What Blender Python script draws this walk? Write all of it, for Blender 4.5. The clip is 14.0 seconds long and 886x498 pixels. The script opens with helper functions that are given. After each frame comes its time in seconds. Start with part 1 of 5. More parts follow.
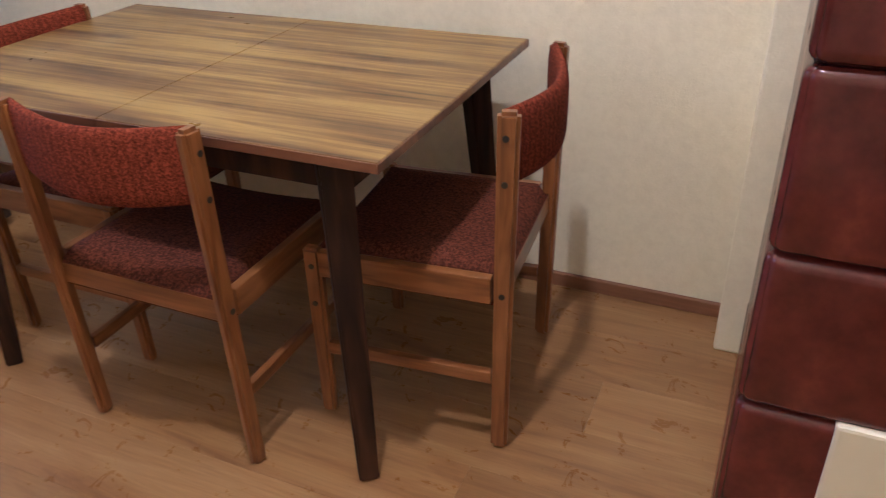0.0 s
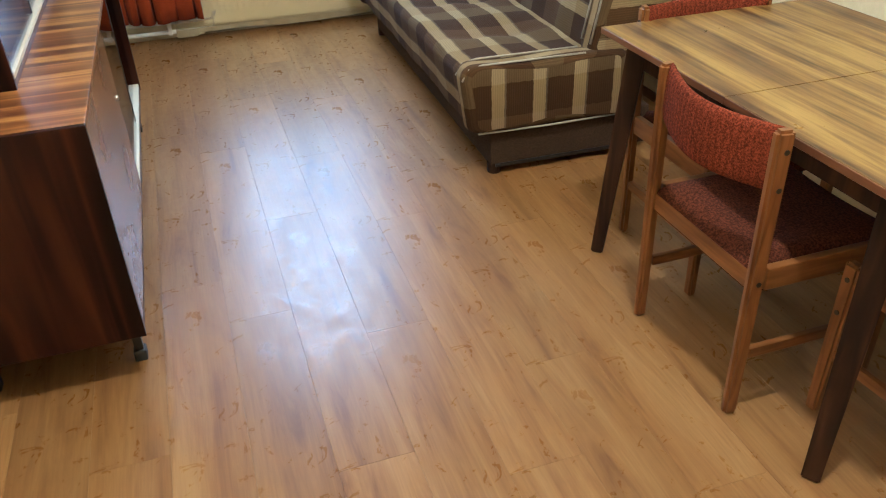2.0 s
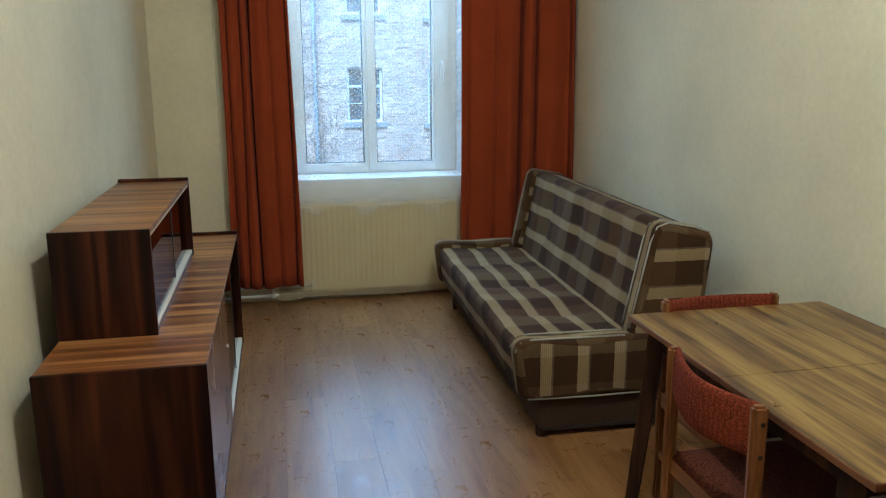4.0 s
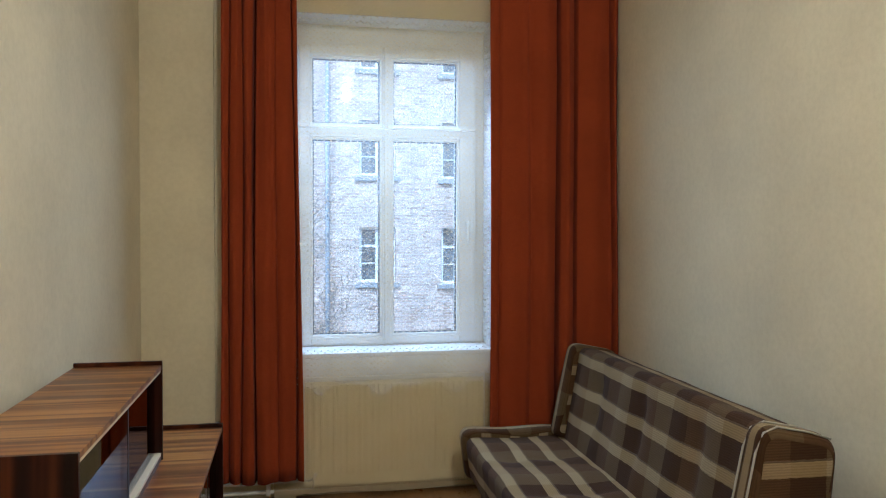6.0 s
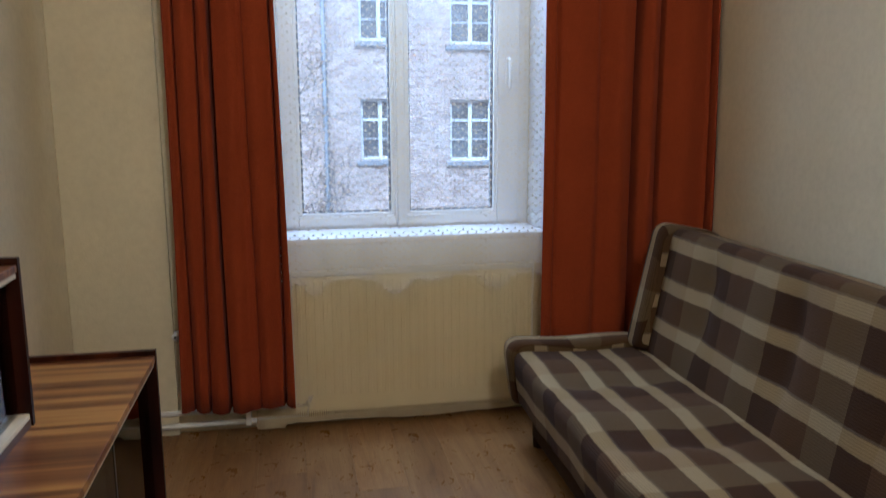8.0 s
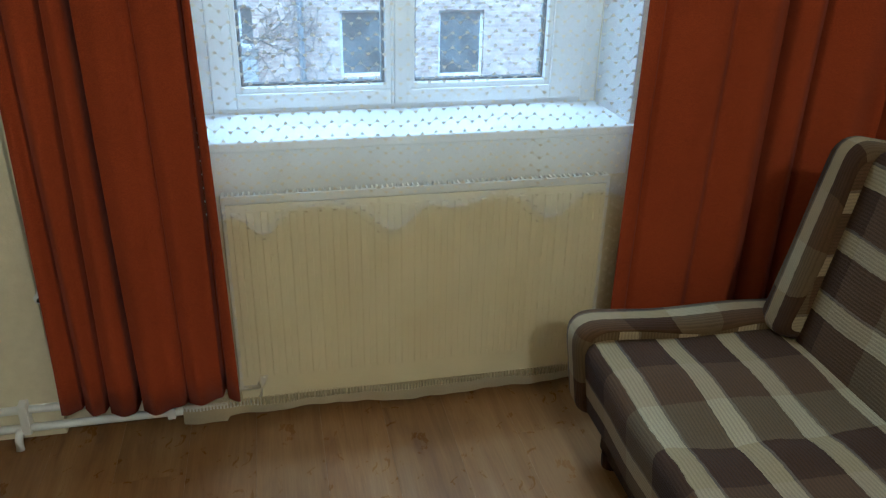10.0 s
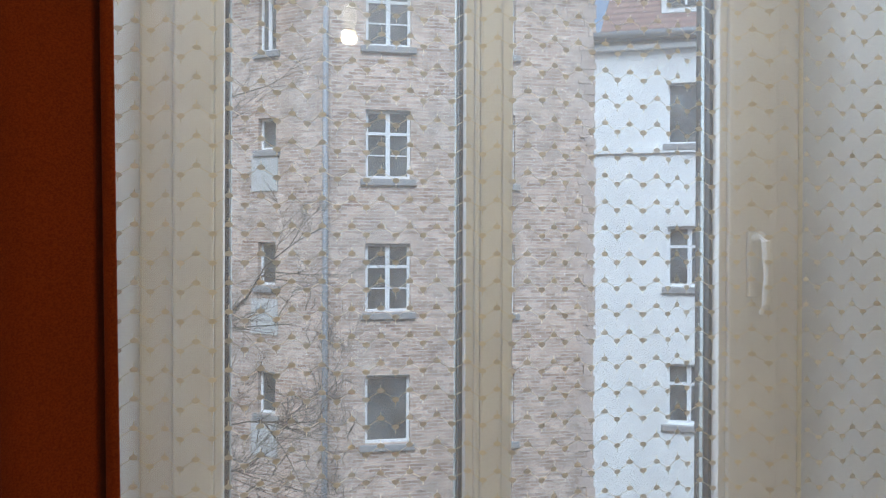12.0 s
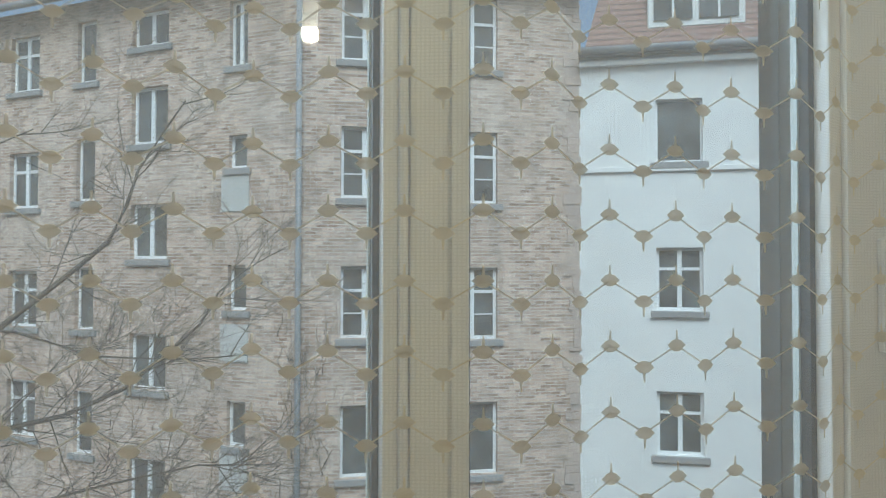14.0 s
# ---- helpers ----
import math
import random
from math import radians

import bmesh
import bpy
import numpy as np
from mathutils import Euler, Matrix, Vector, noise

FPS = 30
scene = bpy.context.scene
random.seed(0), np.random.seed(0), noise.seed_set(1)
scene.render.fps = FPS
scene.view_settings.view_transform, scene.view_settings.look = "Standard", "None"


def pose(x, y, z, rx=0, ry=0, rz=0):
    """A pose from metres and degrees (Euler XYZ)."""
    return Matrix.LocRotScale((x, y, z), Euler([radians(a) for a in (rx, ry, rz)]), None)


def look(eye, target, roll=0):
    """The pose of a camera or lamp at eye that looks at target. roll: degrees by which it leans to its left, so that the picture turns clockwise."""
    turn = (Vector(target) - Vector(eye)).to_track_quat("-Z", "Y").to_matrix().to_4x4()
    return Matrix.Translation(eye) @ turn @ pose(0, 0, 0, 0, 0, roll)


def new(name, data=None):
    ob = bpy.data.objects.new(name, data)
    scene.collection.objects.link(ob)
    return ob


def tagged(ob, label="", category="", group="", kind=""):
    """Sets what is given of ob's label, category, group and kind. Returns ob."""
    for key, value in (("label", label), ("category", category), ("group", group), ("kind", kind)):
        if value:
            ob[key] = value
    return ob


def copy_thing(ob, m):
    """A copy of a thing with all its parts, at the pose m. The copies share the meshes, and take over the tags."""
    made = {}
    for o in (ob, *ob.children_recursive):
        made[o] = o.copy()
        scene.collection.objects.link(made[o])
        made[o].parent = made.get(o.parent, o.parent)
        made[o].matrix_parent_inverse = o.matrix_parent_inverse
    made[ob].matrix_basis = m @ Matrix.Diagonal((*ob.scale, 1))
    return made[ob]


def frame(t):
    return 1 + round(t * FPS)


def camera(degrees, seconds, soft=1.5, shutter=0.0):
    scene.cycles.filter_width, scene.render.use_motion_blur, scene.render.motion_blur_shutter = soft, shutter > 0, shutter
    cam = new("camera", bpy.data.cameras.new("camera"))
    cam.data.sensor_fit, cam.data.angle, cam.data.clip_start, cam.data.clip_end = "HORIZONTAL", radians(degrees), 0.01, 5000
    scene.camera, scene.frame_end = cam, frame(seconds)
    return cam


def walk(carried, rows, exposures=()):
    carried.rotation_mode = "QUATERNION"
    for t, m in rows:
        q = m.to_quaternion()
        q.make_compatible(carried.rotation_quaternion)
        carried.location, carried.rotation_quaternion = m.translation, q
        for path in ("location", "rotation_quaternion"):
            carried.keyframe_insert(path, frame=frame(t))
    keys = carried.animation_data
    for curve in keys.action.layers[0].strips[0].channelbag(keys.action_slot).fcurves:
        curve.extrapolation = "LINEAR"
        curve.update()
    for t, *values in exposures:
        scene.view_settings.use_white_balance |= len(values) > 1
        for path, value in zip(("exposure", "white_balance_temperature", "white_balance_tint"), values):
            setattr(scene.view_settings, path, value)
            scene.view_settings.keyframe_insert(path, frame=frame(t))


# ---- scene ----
cam = camera(58.7, 14.0, 1.1, 0.15)
PATH = [
    (0, (0.95, 2.054, 1.28), (2.521, 2.771, 0.271), -1.8),
    (0.5, (0.911, 1.996, 1.372), (2.232, 3.094, 0.347), -1.8),
    (1, (0.895, 1.971, 1.365), (1.874, 3.387, 0.346), -1.9),
    (1.5, (0.845, 1.901, 1.412), (1.55, 3.464, 0.382), -1.5),
    (2, (0.807, 1.772, 1.472), (1.312, 3.383, 0.4), -2.0),
    (2.6, (0.818, 1.583, 1.548), (1.232, 3.249, 0.522), -1.5),
    (3, (0.811, 1.457, 1.583), (1.22, 3.193, 0.678), -1.2),
    (3.5, (0.777, 1.339, 1.576), (1.189, 3.182, 0.918), -0.6),
    (4, (0.778, 1.335, 1.615), (1.175, 3.244, 1.172), -0.2),
    (6.5, (0.838, 2.385, 1.624), (1.228, 4.347, 1.592), 0.2),
    (7, (0.849, 2.678, 1.641), (1.243, 4.639, 1.611), 0.3),
    (7.5, (0.86, 2.968, 1.541), (1.239, 4.932, 1.49), 0.2),
    (8, (0.926, 3.383, 1.43), (1.299, 5.317, 1.084), -0.3),
    (8.2, (0.946, 3.532, 1.375), (1.312, 5.429, 0.858), -0.2),
    (10.3, (1.103, 4.935, 1.553), (1.502, 6.702, 0.704), 1.2),
    (10.5, (1.125, 5.002, 1.582), (1.508, 6.84, 0.892), -0.1),
    (11, (1.092, 5.26, 1.665), (1.499, 7.187, 1.312), 0.2),
    (11.5, (1.075, 5.487, 1.681), (1.481, 7.441, 1.556), 0.1),
    (12, (1.092, 5.774, 1.655), (1.47, 7.738, 1.645), 0.2),
    (12.5, (1.129, 5.994, 1.655), (1.477, 7.963, 1.688), 0.2),
    (13, (1.139, 6.187, 1.652), (1.48, 8.157, 1.695), 0.1),
    (13.5, (1.211, 6.281, 1.651), (1.575, 8.247, 1.697), 0.1),
    (14, (1.303, 6.413, 1.65), (1.72, 8.369, 1.698), 0.1),
]
EXPOSURES = [
    (0.0, 1.86, 4300, 22), (0.5, 1.86, 4300, 19), (1.0, 1.92, 4350, 13), (1.5, 2.1, 4400, 6), (2.5, 2.34, 4450, 1), (3.0, 2.28, 4450, 1),
    (3.5, 1.50, 4250, -1), (4.0, 1.22, 4200, -2), (6.5, 1.16, 4600, 9), (8.0, 1.04, 4600, 12), (10.3, 1.34, 4200, -3), (10.5, 1.28, 4200, -2),
    (11.0, 0.74, 4600, 8), (11.5, 0.54, 5050, 10), (12.0, 0.26, 5700, 10), (13.0, 0.0, 5900, 3), (14.0, 0.0, 5850, 0)]
walk(cam, [(t, look(eye, target, roll)) for t, eye, target, roll in PATH], EXPOSURES)

# ---- world and light ----
world = bpy.data.worlds.new("overcast_sky")
scene.world = world
world.use_nodes = True
wn = world.node_tree.nodes
sky = wn.new("ShaderNodeTexSky")
sky.sky_type = 'NISHITA'
sky.sun_disc = False
sky.sun_elevation = radians(53)
sky.sun_rotation = radians(200)
sky.air_density, sky.dust_density, sky.ozone_density = 1.0, 4.0, 1.0
world.node_tree.links.new(sky.outputs[0], wn["Background"].inputs["Color"])
wn["Background"].inputs["Strength"].default_value = 0.15


def lamp(name, kind, m, energy, colour, **settings):
    data = bpy.data.lights.new(name, kind)
    data.energy, data.color = energy, colour
    for key, value in settings.items():
        setattr(data, key, value)
    ob = new(name, data)
    ob.matrix_world = m
    return ob


lamp("sun", 'SUN', look((0, -8, 16), (1, 4, 0)), 3.9, (0.78, 0.89, 1.0), angle=radians(35))
# daylight from the sky over the courtyard, entering through the window opening
lamp("window_daylight", 'AREA', look((1.44, 7.45, 1.98), (1.44, 5.5, 0.4)), 17, (0.80, 0.90, 1.0), shape='RECTANGLE', size=1.1, size_y=1.75, spread=radians(158))
# the strip of open sky above the roofs opposite, seen steeply through the top of the window
lamp("sky_strip", 'AREA', look((1.46, 7.43, 2.74), (1.46, 6.84, 0.75)), 9, (0.78, 0.89, 1.0), shape='RECTANGLE', size=1.1, size_y=0.3, spread=radians(110))
# ceiling lamp bulb
lamp("ceiling_bulb", 'POINT', pose(1.53, 2.57, 3.265), 58, (1.0, 0.78, 0.53), shadow_soft_size=0.06)


# ---- materials ----
def material(name, rough=0.6, metal=0.0, colour=(0.5, 0.5, 0.5)):
    m = bpy.data.materials.new(name)
    m.use_nodes = True
    b = m.node_tree.nodes["Principled BSDF"]
    b.inputs["Base Color"].default_value = (*colour, 1)
    b.inputs["Roughness"].default_value = rough
    b.inputs["Metallic"].default_value = metal
    return m, m.node_tree.nodes, m.node_tree.links, b


def ramp(nodes, links, src, stops, ease='LINEAR'):
    r = nodes.new("ShaderNodeValToRGB")
    r.color_ramp.interpolation = ease
    e = r.color_ramp.elements
    while len(e) < len(stops):
        e.new(0.5)
    for el, (p, c) in zip(e, stops):
        el.position = p
        el.color = (*c, 1) if len(c) == 3 else c
    links.new(src, r.inputs[0])
    return r.outputs[0]


def coords(nodes, links, scale=(1, 1, 1), space="Object", rot=(0, 0, 0)):
    tc = nodes.new("ShaderNodeTexCoord")
    mp = nodes.new("ShaderNodeMapping")
    mp.inputs["Scale"].default_value = scale
    mp.inputs["Rotation"].default_value = [radians(a) for a in rot]
    links.new(tc.outputs[space], mp.inputs[0])
    return mp


def noise_tex(nodes, links, vec, scale, detail=4.0, rough=0.55, warp=0.0):
    n = nodes.new("ShaderNodeTexNoise")
    n.inputs["Scale"].default_value = scale
    n.inputs["Detail"].default_value = detail
    n.inputs["Roughness"].default_value = rough
    n.inputs["Distortion"].default_value = warp
    links.new(vec, n.inputs["Vector"])
    return n.outputs["Fac"]


def mix(nodes, links, fac, a, b, kind='MIX'):
    n = nodes.new("ShaderNodeMix")
    n.data_type, n.blend_type = 'RGBA', kind
    for sock, v in ((n.inputs[0], fac), (n.inputs[6], a), (n.inputs[7], b)):
        if isinstance(v, (int, float)):
            sock.default_value = v
        elif isinstance(v, tuple):
            sock.default_value = (*v, 1)
        else:
            links.new(v, sock)
    return n.outputs[2]


def maths(nodes, links, op, a, b=0.0, c=0.0):
    n = nodes.new("ShaderNodeMath")
    n.operation = op
    for sock, v in zip(n.inputs, (a, b, c)):
        if isinstance(v, (int, float)):
            sock.default_value = v
        else:
            links.new(v, sock)
    return n.outputs[0]


def bump(nodes, links, b, height, strength=0.2, dist=0.01):
    n = nodes.new("ShaderNodeBump")
    n.inputs["Strength"].default_value = strength
    n.inputs["Distance"].default_value = dist
    links.new(height, n.inputs["Height"])
    links.new(n.outputs[0], b.inputs["Normal"])


def plaster(name, colour, grain=220, deep=0.25, rough=0.85, mottle=0.08, fleck=0.0):
    m, n, l, b = material(name, rough)
    v = coords(n, l).outputs[0]
    big = noise_tex(n, l, v, 1.3, 5)
    fine = noise_tex(n, l, v, grain, 3, 0.6)
    dark = tuple(c * (1 - mottle * 2) for c in colour)
    c = mix(n, l, ramp(n, l, big, [(0.3, (0, 0, 0)), (0.7, (1, 1, 1))]), dark, colour)
    l.new(c, b.inputs["Base Color"])
    if fleck:
        small = noise_tex(n, l, v, 34, 6, 0.75)
        c = mix(n, l, fleck, c, ramp(n, l, small, [(0.36, (0.80, 0.78, 0.72)), (0.60, (1.03, 1.03, 1.03))]), 'MULTIPLY')
        l.new(c, b.inputs["Base Color"])
    b.inputs["Specular IOR Level"].default_value = 0.2
    bump(n, l, b, fine, deep, 0.004)
    return m


def veneer(name, stops, grain, gloss=0.2, bands=9.0, stretch=0.06, coat=0.4, warp=0.6, spec=0.5):
    """Striped wood: grain is the axis (0, 1, 2) along which the fibres run."""
    m, n, l, b = material(name, gloss)
    s = [1.0, 1.0, 1.0]
    s[grain] = stretch
    v = coords(n, l, s).outputs[0]
    broad = noise_tex(n, l, v, bands, 2, 0.5, warp)
    s2 = [1.0, 1.0, 1.0]
    s2[grain] = 0.03
    fine = noise_tex(n, l, coords(n, l, s2).outputs[0], 160, 4, 0.65)
    c = ramp(n, l, broad, stops)
    c = mix(n, l, 0.22, c, ramp(n, l, fine, [(0.3, (0.35, 0.35, 0.35)), (0.65, (1, 1, 1))]), 'MULTIPLY')
    l.new(c, b.inputs["Base Color"])
    rr = noise_tex(n, l, coords(n, l).outputs[0], 6, 4)
    l.new(maths(n, l, 'MULTIPLY_ADD', rr, 0.18, gloss - 0.09), b.inputs["Roughness"])
    b.inputs["Coat Weight"].default_value = coat
    b.inputs["Specular IOR Level"].default_value = spec
    b.inputs["Coat Roughness"].default_value = 0.12
    return m


def fabric(name, a, b_col, scale=900, weave=0.35, blotch=6.0, sheen=0.04, rib=0.0):
    m, n, l, b = material(name, 0.95)
    v = coords(n, l).outputs[0]
    f = noise_tex(n, l, v, scale, 2, 0.7)
    g = noise_tex(n, l, v, blotch, 4)
    c = mix(n, l, ramp(n, l, f, [(0.36, (0, 0, 0)), (0.62, (1, 1, 1))]), a, b_col)
    if rib:
        w = n.new("ShaderNodeTexWave")
        w.bands_direction = 'X'
        w.inputs["Scale"].default_value = rib
        w.inputs["Distortion"].default_value = 3.5
        w.inputs["Detail"].default_value = 3.0
        l.new(v, w.inputs["Vector"])
        c = mix(n, l, 0.34, c, ramp(n, l, w.outputs["Fac"], [(0.1, (0.5, 0.5, 0.5)), (0.7, (1.1, 1.1, 1.1))]), 'MULTIPLY')
    c = mix(n, l, 0.3, c, ramp(n, l, g, [(0.3, (0.55, 0.55, 0.55)), (0.7, (1, 1, 1))]), 'MULTIPLY')
    l.new(c, b.inputs["Base Color"])
    b.inputs["Sheen Weight"].default_value = sheen
    b.inputs["Specular IOR Level"].default_value = 0.08
    bump(n, l, b, f, weave, 0.003)
    return m


WALL = plaster("cream_wallpaper", (0.80, 0.715, 0.49), 150, 0.32, fleck=0.28)
CEILING = plaster("white_ceiling_paint", (0.76, 0.74, 0.68), 200, 0.2)
PVC, _n, _l, _b = material("white_pvc", 0.32, 0, (0.80, 0.80, 0.79))
_c = ramp(_n, _l, noise_tex(_n, _l, coords(_n, _l).outputs[0], 7, 5), [(0.3, (0.72, 0.71, 0.69)), (0.65, (0.82, 0.82, 0.81))])
_l.new(_c, _b.inputs["Base Color"])
RADIATOR, _n, _l, _b = material("white_enamel", 0.35, 0, (0.8, 0.79, 0.74))
CREAM, _cn, _cl, _cb = material("aged_cream_enamel", 0.45, 0, (0.84, 0.74, 0.50))
_cl.new(ramp(_cn, _cl, noise_tex(_cn, _cl, coords(_cn, _cl).outputs[0], 5, 5), [(0.3, (0.82, 0.73, 0.46)), (0.65, (0.88, 0.81, 0.56))]), _cb.inputs["Base Color"])
_c = ramp(_n, _l, noise_tex(_n, _l, coords(_n, _l).outputs[0], 9, 5), [(0.3, (0.7, 0.68, 0.62)), (0.65, (0.82, 0.81, 0.76))])
_l.new(_c, _b.inputs["Base Color"])
GASKET, _n, _l, _b = material("black_rubber_gasket", 0.6, 0, (0.02, 0.02, 0.02))
DARK_METAL, _n, _l, _b = material("dark_metal", 0.4, 0.8, (0.06, 0.055, 0.05))
STEEL, _n, _l, _b = material("brushed_steel", 0.35, 1.0, (0.55, 0.54, 0.52))


def floor_material():
    m, n, l, b = material("oak_laminate", 0.3)
    tc = n.new("ShaderNodeTexCoord")
    info = n.new("ShaderNodeObjectInfo")
    add = n.new("ShaderNodeVectorMath")
    add.operation = 'MULTIPLY_ADD'
    cmb = n.new("ShaderNodeCombineXYZ")
    l.new(info.outputs["Random"], cmb.inputs[0])
    l.new(info.outputs["Random"], cmb.inputs[1])
    l.new(info.outputs["Random"], cmb.inputs[2])
    l.new(cmb.outputs[0], add.inputs[0])
    add.inputs[1].default_value = (37, 53, 19)
    l.new(tc.outputs["Object"], add.inputs[2])
    mp = n.new("ShaderNodeMapping")
    mp.inputs["Scale"].default_value = (1, 0.11, 1)
    l.new(add.outputs[0], mp.inputs[0])
    grain = noise_tex(n, l, mp.outputs[0], 13, 5, 0.62, 0.9)
    mp2 = n.new("ShaderNodeMapping")
    mp2.inputs["Scale"].default_value = (1, 0.035, 1)
    l.new(add.outputs[0], mp2.inputs[0])
    fine = noise_tex(n, l, mp2.outputs[0], 170, 4, 0.7)
    c = ramp(n, l, grain, [(0.30, (0.155, 0.067, 0.018)), (0.41, (0.220, 0.108, 0.030)), (0.55, (0.265, 0.139, 0.042)), (0.72, (0.315, 0.181, 0.062))])
    c = mix(n, l, 0.36, c, ramp(n, l, fine, [(0.3, (0.55, 0.48, 0.42)), (0.6, (1, 1, 1))]), 'MULTIPLY')
    # knots
    mp3 = n.new("ShaderNodeMapping")
    mp3.inputs["Scale"].default_value = (1, 0.55, 1)
    l.new(add.outputs[0], mp3.inputs[0])
    vor = n.new("ShaderNodeTexVoronoi")
    vor.inputs["Scale"].default_value = 3.6
    warp = n.new("ShaderNodeTexNoise")
    warp.inputs["Scale"].default_value = 14
    l.new(add.outputs[0], warp.inputs["Vector"])
    push = n.new("ShaderNodeVectorMath")
    push.operation = 'MULTIPLY_ADD'
    l.new(warp.outputs["Color"], push.inputs[0])
    push.inputs[1].default_value = (0.035, 0.035, 0.0)
    l.new(mp3.outputs[0], push.inputs[2])
    l.new(push.outputs[0], vor.inputs["Vector"])
    pick = ramp(n, l, noise_tex(n, l, add.outputs[0], 2.3, 1), [(0.46, (0, 0, 0)), (0.56, (1, 1, 1))])
    halo = ramp(n, l, vor.outputs["Distance"], [(0.0, (0.5, 0.5, 0.5)), (0.12, (0.30, 0.30, 0.30)), (0.34, (0, 0, 0))])
    knot = ramp(n, l, vor.outputs["Distance"], [(0.0, (0.85, 0.85, 0.85)), (0.035, (0.65, 0.65, 0.65)), (0.075, (0.12, 0.12, 0.12)), (0.11, (0, 0, 0))])
    rings = n.new("ShaderNodeMath")
    rings.operation = 'SINE'
    l.new(maths(n, l, 'MULTIPLY', vor.outputs["Distance"], 70.0), rings.inputs[0])
    ringed = maths(n, l, 'MULTIPLY', halo, maths(n, l, 'MULTIPLY_ADD', rings.outputs[0], 0.4, 0.6))
    c = mix(n, l, maths(n, l, 'MULTIPLY', ringed, maths(n, l, 'MULTIPLY', pick, 0.42)), c, (0.165, 0.070, 0.022))
    c = mix(n, l, maths(n, l, 'MULTIPLY', knot, maths(n, l, 'MULTIPLY', pick, 0.28)), c, (0.120, 0.048, 0.016))
    tone = maths(n, l, 'MULTIPLY_ADD', info.outputs["Random"], 0.26, 0.84)
    hsv = n.new("ShaderNodeHueSaturation")
    l.new(tone, hsv.inputs["Value"])
    l.new(c, hsv.inputs["Color"])
    l.new(hsv.outputs[0], b.inputs["Base Color"])
    smear = noise_tex(n, l, tc.outputs["Object"], 12, 8, 0.72, 0.9)
    l.new(ramp(n, l, smear, [(0.36, (0.25, 0.25, 0.25)), (0.5, (0.34, 0.34, 0.34)), (0.64, (0.43, 0.43, 0.43))]), b.inputs["Roughness"])
    b.inputs["IOR"].default_value = 1.53
    bump(n, l, b, fine, 0.03, 0.001)
    return m


FLOOR = floor_material()


def zebrano_material():
    """Golden table veneer with wavering dark stripes along y."""
    m, n, l, b = material("striped_table_veneer", 0.28)
    v = coords(n, l, (1, 0.13, 1), rot=(0, 0, 4)).outputs[0]
    w = n.new("ShaderNodeTexWave")
    w.bands_direction = 'X'
    for key, value in (("Scale", 3.0), ("Distortion", 17.0), ("Detail", 4.0), ("Detail Scale", 0.7), ("Detail Roughness", 0.55)):
        w.inputs[key].default_value = value
    l.new(v, w.inputs["Vector"])
    fine = noise_tex(n, l, coords(n, l, (1, 0.03, 1), rot=(0, 0, 3)).outputs[0], 75, 3, 0.6)
    pores = noise_tex(n, l, coords(n, l, (1, 0.05, 1)).outputs[0], 320, 3, 0.7)
    broad = noise_tex(n, l, coords(n, l, (1, 0.1, 1), rot=(0, 0, -5)).outputs[0], 17, 3, 0.55, 0.8)
    f = maths(n, l, 'MULTIPLY_ADD', w.outputs["Fac"], 0.15, maths(n, l, 'MULTIPLY', fine, 0.60))
    f = maths(n, l, 'MULTIPLY_ADD', broad, 0.70, f)
    c = ramp(n, l, f, [(0.52, (0.060, 0.025, 0.007)), (0.63, (0.128, 0.064, 0.015)), (0.74, (0.200, 0.114, 0.024)), (0.88, (0.293, 0.187, 0.043))])
    c = mix(n, l, 0.25, c, ramp(n, l, pores, [(0.35, (0.4, 0.36, 0.33)), (0.6, (1, 1, 1))]), 'MULTIPLY')
    l.new(c, b.inputs["Base Color"])
    wear = noise_tex(n, l, coords(n, l).outputs[0], 6, 5, 0.65)
    l.new(maths(n, l, 'MULTIPLY_ADD', wear, 0.25, 0.2), b.inputs["Roughness"])
    b.inputs["Specular IOR Level"].default_value = 0.4
    return m


ZEBRANO = zebrano_material()
EDGE = veneer("dark_table_edge", [(0.3, (0.10, 0.04, 0.018)), (0.7, (0.2, 0.085, 0.035))], 1, 0.35, 30, 0.1, 0.2)
LEG_DARK = veneer("dark_stained_leg", [(0.3, (0.010, 0.004, 0.002)), (0.5, (0.026, 0.010, 0.004)), (0.68, (0.060, 0.024, 0.009))], 2, 0.6, 30, 0.1, 0.0, spec=0.2)
BEECH = veneer("varnished_beech", [(0.35, (0.132, 0.044, 0.010)), (0.5, (0.202, 0.076, 0.015)), (0.68, (0.264, 0.107, 0.026))], 2, 0.33, 40, 0.12, 0.3)
BEECH_SIDE = veneer("varnished_beech_rail", [(0.35, (0.132, 0.044, 0.010)), (0.5, (0.202, 0.076, 0.015)), (0.68, (0.264, 0.107, 0.026))], 1, 0.33, 40, 0.12, 0.3)
BEECH_CROSS = veneer("varnished_beech_cross_rail", [(0.35, (0.132, 0.044, 0.010)), (0.5, (0.202, 0.076, 0.015)), (0.68, (0.264, 0.107, 0.026))], 0, 0.33, 40, 0.12, 0.3)
# end panels: walnut darkened for the near side, turned from the window
WALNUT_SHADED_END = veneer("glossy_walnut_shaded_end", [(0.34, (0.007, 0.002, 0.001)), (0.44, (0.018, 0.004, 0.002)), (0.54, (0.038, 0.009, 0.003)), (0.66, (0.078, 0.019, 0.005))], 2, 0.34, 11, 0.07, 0.04, 1.2, spec=0.16)
